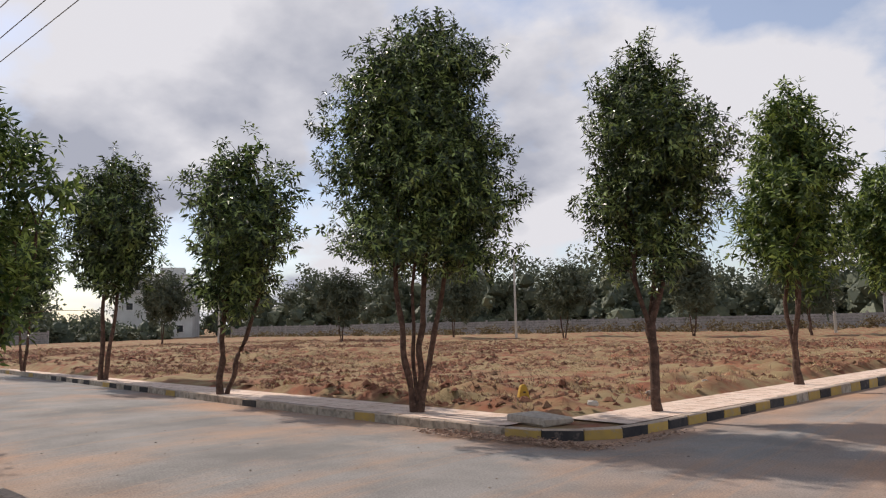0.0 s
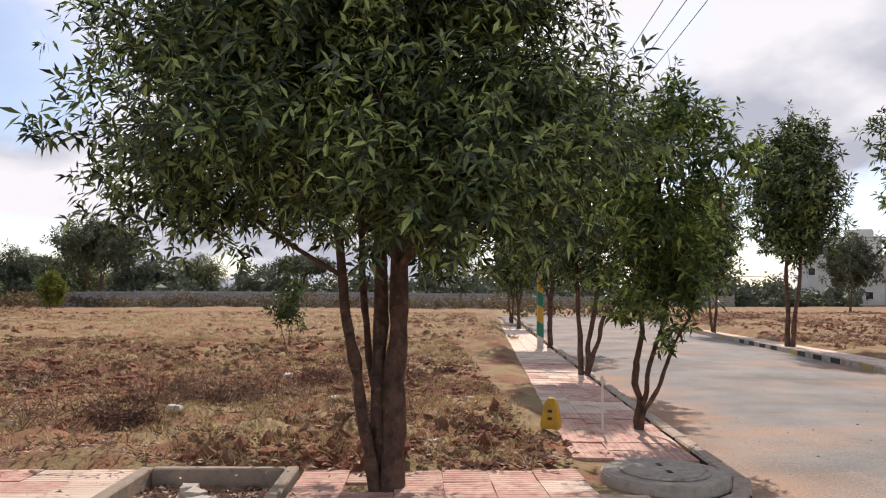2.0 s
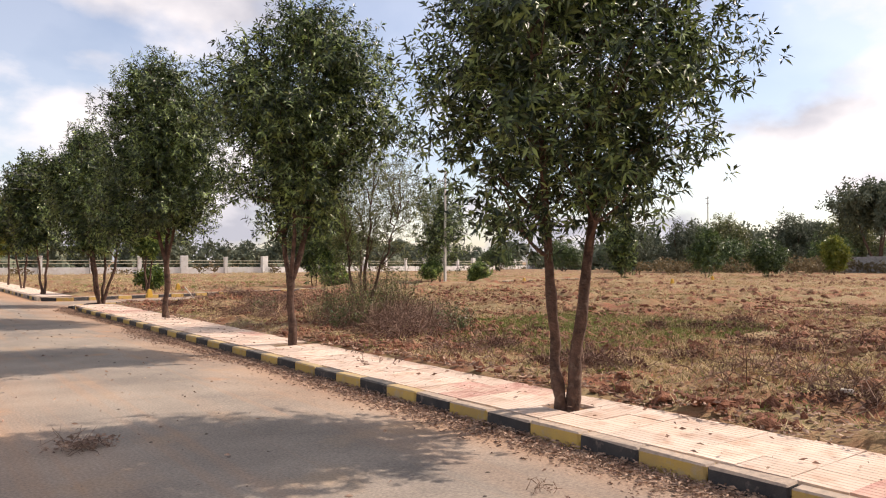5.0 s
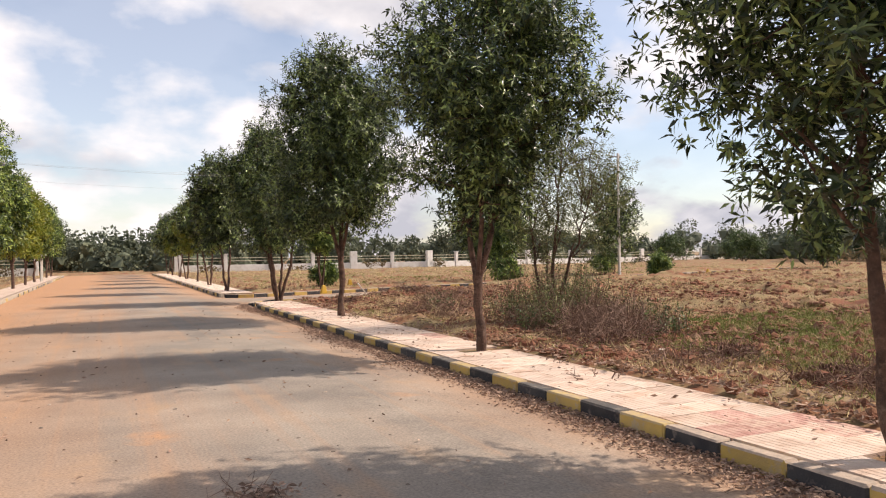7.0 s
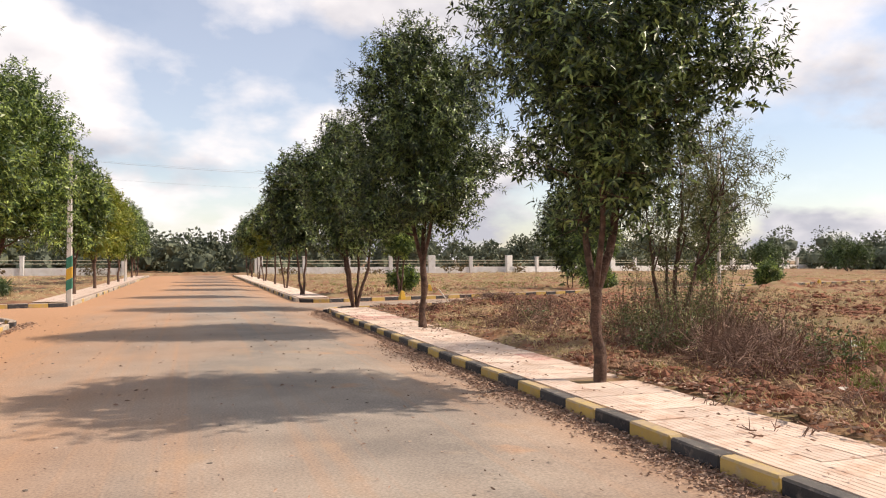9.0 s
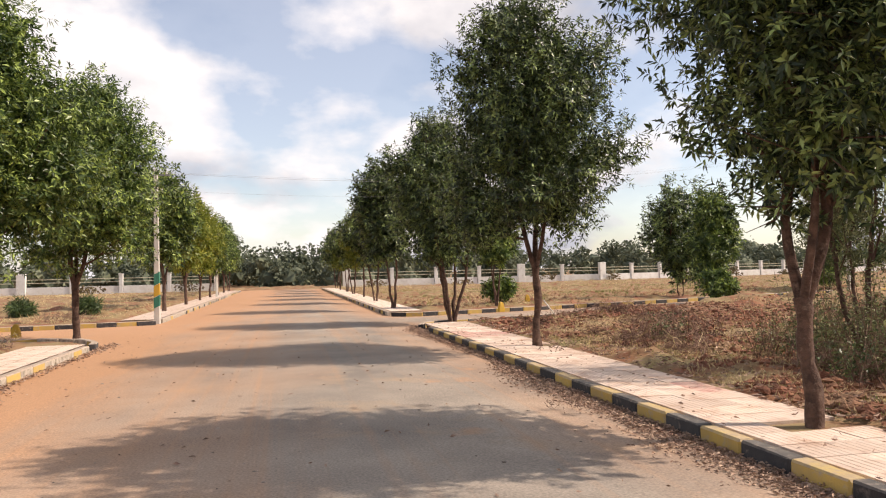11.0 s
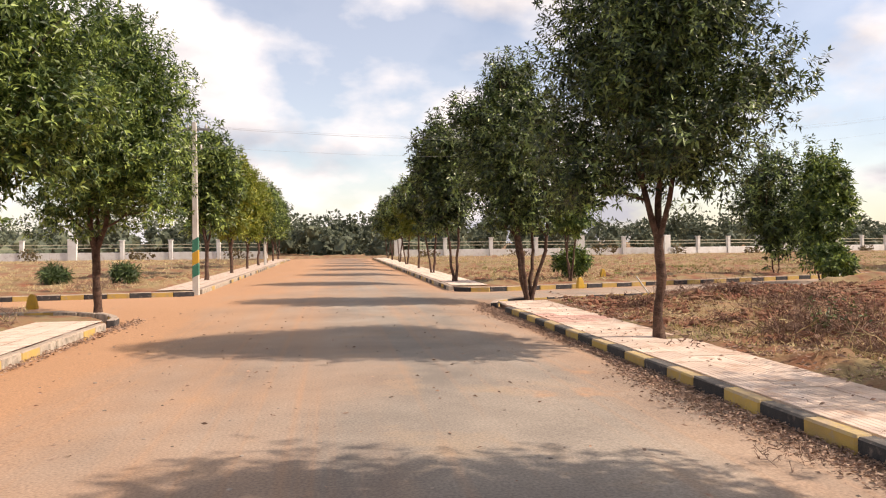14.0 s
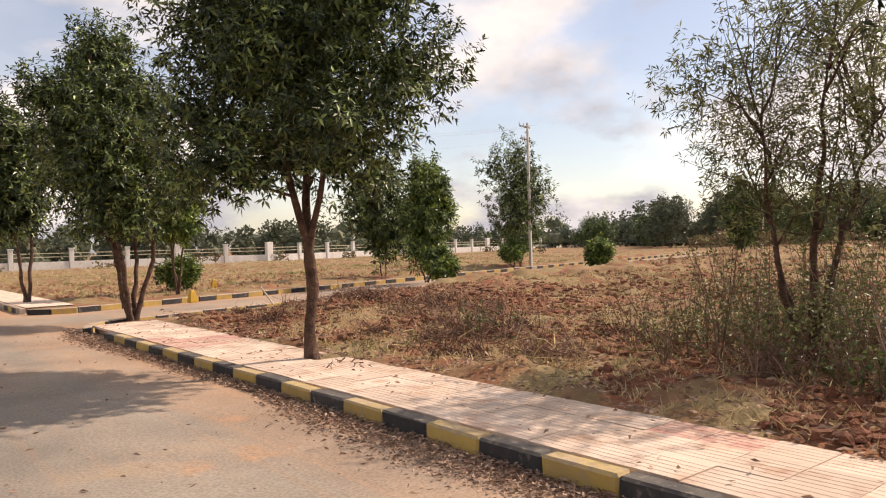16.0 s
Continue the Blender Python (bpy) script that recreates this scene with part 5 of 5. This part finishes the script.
def brush(name, spots, seed, label, mat=TWIG, sticks=60, thick=0.006, level=None):
    """Heaps of cut or dead twigs: spots of x, y, radius, height."""
    g = np.random.default_rng(seed)
    runs = []
    for x, y, r0, h in spots:
        for _ in range(int(sticks * r0)):
            a, d = g.uniform(0, 6.28), r0 * np.sqrt(g.uniform(0, 1))
            p = np.array([x + np.cos(a) * d, y + np.sin(a) * d, 0.0])
            p[2] = (field_at(p[0], p[1]) if level is None else level) + g.uniform(0, 0.6) * h * (1 - (d / r0) ** 2)
            w = g.normal(size=3) * np.array([1, 1, 0.55]); w[2] = abs(w[2]) * (1.0 if level is None else 0.06); w /= np.linalg.norm(w)
            ln = g.uniform(0.35, 1.0) * h * 1.1
            m1 = p + w * ln * 0.5 + g.normal(size=3) * min(0.06, 0.4 * h)
            runs.append((np.array([p, m1, m1 + w * ln * 0.5 + g.normal(size=3) * min(0.1, 0.6 * h)]), [thick, thick * 0.8, thick * 0.4]))
            for _ in range(2):
                e = m1 + g.normal(size=3) * min(0.22, 0.5 * h)
                runs.append((np.array([m1, (m1 + e) / 2 + g.normal(size=3) * 0.03, e]), [thick * 0.6, thick * 0.5, thick * 0.25]))
    v, f = tubes(runs, 3)
    stuff(name, v, f, mat, label, "brushwood")


brush("brush_heap", ((-8.9, -13.6, 0.6, 0.45), (-9.7, -13.9, 0.8, 0.65), (-9.4, -14.8, 0.9, 0.7), (-10.4, -14.9, 0.9, 0.7), (-10.8, -15.8, 0.8, 0.7), (-9.4, -16.5, 0.5, 0.4), (-8.7, -18.8, 0.4, 0.3), (-8.7, -20.9, 0.35, 0.25), (-11.4, -16.8, 0.8, 0.6)), 61, "heap of cut reddish-brown brushwood and dead weeds", sticks=190, thick=0.007)
brush("dead_weeds", ((-9.5, -6.2, 1.0, 0.25), (-9.2, -4.4, 0.9, 0.25), (-11.2, -2.6, 1.4, 0.3), (-8.8, -8.5, 0.8, 0.25), (-9.4, -20.8, 0.8, 0.4), (-11, -23.5, 1.2, 0.35), (-10.6, -26.6, 1.3, 0.35), (-14.5, -0.5, 1.2, 0.3), (-8.6, -10.8, 0.7, 0.25)), 62, "flattened dead weeds on ploughed soil", sticks=110, thick=0.008)
r = random.Random(31)
mats = [(-8.6 - 9.0 * r.random() ** 1.4, r.uniform(-14.5, 1.0), r.uniform(0.25, 0.65), r.uniform(0.12, 0.22)) for _ in range(46)]
mats += [(-8.2 - 4.5 * r.random(), r.uniform(-28, -18), r.uniform(0.25, 0.6), r.uniform(0.14, 0.26)) for _ in range(12)]
brush("dead_weed_mats", mats, 63, "dark brown mats of uprooted dead weeds among the clods", mat=DEAD_WEED, sticks=90, thick=0.006)
v, f = clumps([(x, y, field_at(x, y) - 0.05, h * 0.45, w * 0.9) for x, y, w, h in mats], 69, 0.055, 420)
stuff("dead_weed_leaves", v, f, DEAD_WEED, "withered brown leaves matted on the uprooted weeds", "weeds")
brush("dead_weeds_east", ((3.9, -24.4, 0.6, 0.35), (4.6, -22.5, 0.8, 0.4), (6.2, -26.5, 1.0, 0.35), (5.5, -36.5, 0.9, 0.3)), 66, "flattened dead weeds beside the eastern paving", sticks=90, thick=0.008)
spots = [(-9.6, -16.0, 0.05, 0.9, 0.8), (-10.2, -16.9, 0.05, 0.9, 0.9), (-9.9, -17.6, 0.05, 0.6, 0.8), (-10.9, -16.2, 0.05, 0.9, 1.0), (-9.2, -15.6, 0.05, 0.45, 0.6), (-11.4, -15.4, 0.05, 0.5, 0.9)]
v, f = clumps(spots, 64, 0.045, 900)
stuff("thicket", v, f, LEAF_OLIVE, "thicket of grey-green weeds round the brushwood", "weeds")


def weed_stand(name, spots, seed, plants, height, leaf, mat, label):
    """Upright weeds: bent stalks, each set with small leaves: spots of x, y, radius."""
    g = np.random.default_rng(seed)
    runs, base, way = [], [], []
    for x, y, r0 in spots:
        for _ in range(int(plants * r0)):
            a, d = g.uniform(0, 6.28), r0 * np.sqrt(g.uniform(0, 1))
            foot = np.array([x + np.cos(a) * d, y + np.sin(a) * d, 0.0])
            foot[2] = field_at(foot[0], foot[1]) - 0.03
            for _ in range(g.integers(2, 6)):
                h = height * g.uniform(0.45, 1.15)
                tip = foot + np.array([*(g.normal(size=2) * 0.24 * h), h])
                mid = (foot + tip) / 2 + np.array([*(g.normal(size=2) * 0.07), 0.08 * h])
                t = np.linspace(0, 1, 7)[:, None]
                pts = (1 - t) ** 2 * foot + 2 * t * (1 - t) * mid + t ** 2 * tip
                runs.append((pts, 0.007 * np.linspace(1, 0.3, 7)))
                for u in g.uniform(0.2, 1.0, int(18 * h)):
                    p = (1 - u) ** 2 * foot + 2 * u * (1 - u) * mid + u * u * tip
                    w = g.normal(size=3) * np.array([1, 1, 0.5]) + np.array([0, 0, 0.5])
                    base.append(p + g.normal(size=3) * 0.03); way.append(w / np.linalg.norm(w))
    stuff(name + "_stalks", *tubes(runs, 3), TWIG, "thin bent stalks of " + label, "weeds")
    n = len(base)
    ln = leaf * g.uniform(0.6, 1.4, n)
    v, f = blades(np.array(base), np.array(way), ln, ln * 0.34, g)
    stuff(name + "_leaves", v, f, mat, "small leaves of " + label, "weeds")


weed_stand("tall_weed", ((-9.4, -16.2, 0.6), (-10.0, -17.2, 0.9), (-10.6, -16.4, 0.9), (-11.4, -17.4, 1.0), (-9.6, -15.3, 0.6)), 71, 15, 1.35, 0.06, LEAF_OLIVE, "tall grey-green weeds by the brushwood")
weed_stand("dry_weed", ((-9.3, -17.6, 0.4), (-10.2, -18.0, 0.7), (-11.4, -18.4, 0.9), (-10.8, -14.8, 0.7)), 72, 11, 0.85, 0.05, LEAF_DRY, "dry brown weeds by the brushwood")
weed_stand("green_weed", ((-8.6, -15.6, 0.35), (-8.9, -15.0, 0.4), (-10.4, -13.3, 0.5), (-9.4, -20.6, 0.4)), 73, 22, 0.55, 0.07, LEAF_GREY, "fresh green weeds at the soil edge")
brush("road_twigs", ((-2.4, -8.2, 0.22, 0.1), (-4.7, -5.2, 0.09, 0.035), (-5.2, -15.6, 0.2, 0.06)), 65, "broken leafy twig lying on the asphalt", sticks=120, thick=0.004, level=0.004)
litter("twig_leaves", 200, lambda g, n: (-2.4 + g.normal(0, 0.14, n), -8.2 + g.normal(0, 0.10, n), g.uniform(0.004, 0.06, n)), 58, "dry leaves on a broken twig lying on the asphalt")
r = random.Random(12)
for k, (x, y, s) in enumerate(((-9.4, -2.6, 0.16), (-8.9, -5.1, 0.12), (-10.1, -4.0, 0.1), (-9.0, -12.0, 0.12), (-13.88, -2.06, 0.24), (-9.09, -4.27, 0.12), (-11.5, 1.0, 0.13), (-11.5, -1.0, 0.15), (-8.4, 0.4, 0.13), (-12.5, -6, 0.14), (-6.1, 14.4, 0.2), (-5.6, 16.2, 0.16), (-6.0, 11.7, 0.17))):
    s *= 0.72
    st = thing("stone", (x, y, field_at(x, y)), "pale broken stone lying on the soil", "stone", "loose stones", turn=r.uniform(0, 3))
    part("lump", box(s * 1.5, s, s * 0.6, (0, 0, -0.01), s * 0.16, s * 0.12, k), RUBBLE, st)


def pebbles(name, n, x0, x1, y0, y1, seed, size, label):
    """Small stones lying on the asphalt."""
    g = np.random.default_rng(seed)
    x, y = g.uniform(x0, x1, n), g.uniform(y0, y1, n)
    off = -plot_depth(x, y)
    ok = off > 0.1
    x, y, off = x[ok], y[ok], off[ok]
    m, k = len(x), len(SEED_V)
    sz = size * (0.3 + 1.2 * g.uniform(0, 1, m) ** 3)
    p = SEED_V[None] * (1 + g.normal(0, 0.2, (m, k, 1))) * sz[:, None, None] * np.array([1.2, 1.0, 0.6])
    p += np.stack([x, y, -0.08 + 0.08 * smooth(off, 0.0, 2.2)], -1)[:, None]
    stuff(name, p.reshape(-1, 3), (SEED_F[None] + np.arange(m)[:, None, None] * k).reshape(-1, 3), PEBBLE, label, "gravel")


pebbles("road_pebbles", 2600, -16, 2, -24, 9.5, 91, 0.012, "small loose stones scattered over the asphalt")

# a crumpled rag, a stake, a pipe and cut branches
rag = thing("rag", (-5.72, -3.45, -0.06), "crumpled orange-red cloth lying in the gutter", "rag")
bm = bmesh.new()
bmesh.ops.create_icosphere(bm, subdivisions=3, radius=0.07)
for v in bm.verts:
    k = 0.75 + 0.5 * noise.noise(v.co * 26)
    v.co = Vector((v.co.x * k * 1.2, v.co.y * k * 1.5, max(0.0, v.co.z * k * 0.75 + 0.03)))
part("cloth", bm, RAG, rag)
stake = thing("stake", (-9.05, 2.35, 0.05), "thin white wooden stake standing in the paving", "stake")
part("rod", box(0.022, 0.022, 0.72, (0, 0, -0.05), 0.003), WHITEWASH, stake)
pipe = thing("pipe", (-10.3, -29.2, 0.08), "thin white plastic pipe leaning on the earth bank", "pipe")
part("tube", cone(0.02, 0.02, 0.75, (0, 0, 0), 8), WHITEWASH, pipe)
pipe.matrix_basis = Matrix.Translation((-10.3, -29.2, 0.1)) @ Euler((0.9, 0.0, 2.2)).to_matrix().to_4x4()
brush("cut_branches", ((-7.0, -10.6, 0.45, 0.10), (-6.9, -20.4, 0.35, 0.08), (-7.1, -12.0, 0.2, 0.08)), 67, "cut dry branches lying on the paving", sticks=26, thick=0.009, level=0.08)
brush("pale_branches", ((-8.5, -18.7, 0.5, 0.4), (-8.4, -20.8, 0.6, 0.4), (-8.9, -14.0, 0.5, 0.35)), 68, "bleached pale branches among the brush", mat=STRAW, sticks=12, thick=0.009)

# ---- paving: tiles in rows behind the kerb ----
TILE = 0.40


def tile_mesh(name, mat, seed, size=TILE):
    """A square tile with a low ribbed face."""
    bm = bmesh.new()
    n, half = 6, size / 2 - 0.002
    pitch = 2 * half / n
    xs = []
    for k in range(n):
        a = -half + k * pitch
        xs += [(a + 0.005 if k else a, 0.0), (a + pitch - (0.005 if k < n - 1 else 0), 0.0)] + ([(a + pitch - 0.002, -0.004), (a + pitch + 0.002, -0.004)] if k < n - 1 else [])
    rows = [[bm.verts.new((x, s * half, z)) for x, z in xs] for s in (-1, 1)]
    for i in range(len(xs) - 1):
        bm.faces.new((rows[0][i], rows[0][i + 1], rows[1][i + 1], rows[1][i]))
    ends = [[bm.verts.new((x, s * half, -0.04)) for x, _ in (xs[0], xs[-1])] for s in (-1, 1)]
    bm.faces.new((rows[0][-1], ends[0][1], ends[1][1], rows[1][-1]))
    bm.faces.new((ends[0][0], rows[0][0], rows[1][0], ends[1][0]))
    bm.faces.new([ends[0][0], ends[0][1]] + rows[0][::-1])
    bm.faces.new([ends[1][1], ends[1][0]] + rows[1])
    me = bpy.data.meshes.new(name)
    bm.to_mesh(me); bm.free()
    me.materials.append(mat)
    return me


TILES = [tile_mesh("paving_tile", TILE_CREAM, 0), tile_mesh("paving_tile", TILE_PINK, 1)]


def pavement(name, line, side, rows, first, last, pink, label, seed, skip=lambda x, y: False, joined=False, loose=1.0):
    """Rows of tiles behind a kerb line, from first to last metre along it; side: +1 to the left of the line."""
    a, b = np.array(line[0], float), np.array(line[1], float)
    u = (b - a) / np.linalg.norm(b - a)
    nrm = np.array([-u[1], u[0]]) * side
    ang = np.degrees(np.arctan2(u[1], u[0])) - 90
    r = random.Random(seed)
    holder = thing(name, (0, 0, 0), label, "pavement", kind="structure")
    mid = a + u * (first + last) / 2 + nrm * (0.225 + rows * TILE / 2)
    bed = part("bed", box(rows * TILE - 0.03, last - first, 0.1, (0, 0, -0.1)), MORTAR, holder)
    bed.matrix_basis = pose(mid[0], mid[1], 0.034, 0, 0, ang)
    vs, fs, base = [], [], 0
    for k in range(int((last - first) / TILE)):
        for j in range(rows):
            p = a + u * (first + (k + 0.5) * TILE) + nrm * (0.2 + (j + 0.5) * TILE)
            if skip(p[0], p[1]):
                continue
            z = 0.066 + r.uniform(-0.004, 0.004) * loose
            if joined:
                z = 0.066 + r.uniform(-0.001, 0.001)
                h = TILE / 2 - 0.006
                q = [p + u * su * h + nrm * sn * h for su, sn in ((-1, -1), (1, -1), (1, 1), (-1, 1))]
                vs += [(c[0], c[1], z) for c in q]
                fs.append([base, base + 1, base + 2, base + 3]); base += 4
                continue
            patch = value_noise(np.array(p[0]), np.array(p[1]), 1.6, 77) + r.uniform(-0.12, 0.12)
            ob = link("paving_tile", TILES[1 if patch > pink - (0.16 if -17.6 < p[1] < -12.6 else 0.0) else 0], None, holder)
            ob.matrix_basis = pose(p[0], p[1], z, r.uniform(-0.5, 0.5) * loose, r.uniform(-0.5, 0.5) * loose, ang + r.uniform(-0.4, 0.4) * loose)
    if joined:
        tiles = tagged(link("far_tiles", mesh_of("far_tiles", vs, fs), TILE_CREAM, holder), kind="stuff")
    return holder


def by_trunk(x, y):
    return any(abs(x - tx) < 0.24 and abs(y - ty) < 0.24 for tx, ty in ((-6.67, -0.05), (-6.6, -6.8), (-6.85, -13.6), (-6.9, -21.2)))


pavement("pavement_1", ((WK, -2.2), (WK, -40)), -1, 3, 0.0, 26.0, 0.68, "cream and pink ribbed paving tiles along the kerb", 1, by_trunk)


def by_manhole(x, y):
    return np.hypot(x + 6.95, y - 2.35) < 0.68 or depth_in(sw, np.array([x]), np.array([y]))[0] < 0.3 or by_trunk(x, y)


pavement("pavement_3", ((WK, -0.75), (WK, 6)), 1, 3, 0.0, 2.9, 0.45, "loose cream and pink paving tiles at the corner", 2, by_manhole, loose=3.5)
pavement("pavement_4", ((-8.0, 3.155), (-64, 8.4)), 1, 3, -0.4, 14.0, 0.52, "pink and cream paving tiles along the side road", 3, by_manhole, loose=2.0)
pavement("pavement_5", ((-8.0, 3.155), (-64, 8.4)), 1, 3, 14.0, 54.0, 0.4, "pale paving along the side road", 4, joined=True)
pavement("pavement_6", ((-6.4, 9.28), (-64, 17.9)), -1, 3, 0.0, 50.0, 0.5, "pale paving along the north plot", 5, joined=True)
pavement("pavement_7", ((-4.62, 10.5), (0.6, 44)), 1, 3, 0.0, 32.0, 0.5, "pale paving along the north plot", 6, joined=True)
pavement("pavement_8", ((WK, -35.0), (WK, -83)), -1, 3, 0.0, 47.0, 0.5, "pale paving beyond the cross road", 7, joined=True)
pavement("pavement_9", ((EK, -8.0), (EK, -40)), 1, 3, 0.0, 17.6, 0.5, "pale paving east of the road", 8, joined=True)
pavement("pavement_10", ((EK, -35.0), (EK, -83)), 1, 3, 0.0, 47.0, 0.5, "pale paving east of the road", 9, joined=True)
pavement("pavement_11", ((EK, 9.1), (EK, -8.0)), 1, 3, 0.0, 17.1, 0.5, "pale paving east of the road", 10, joined=True)
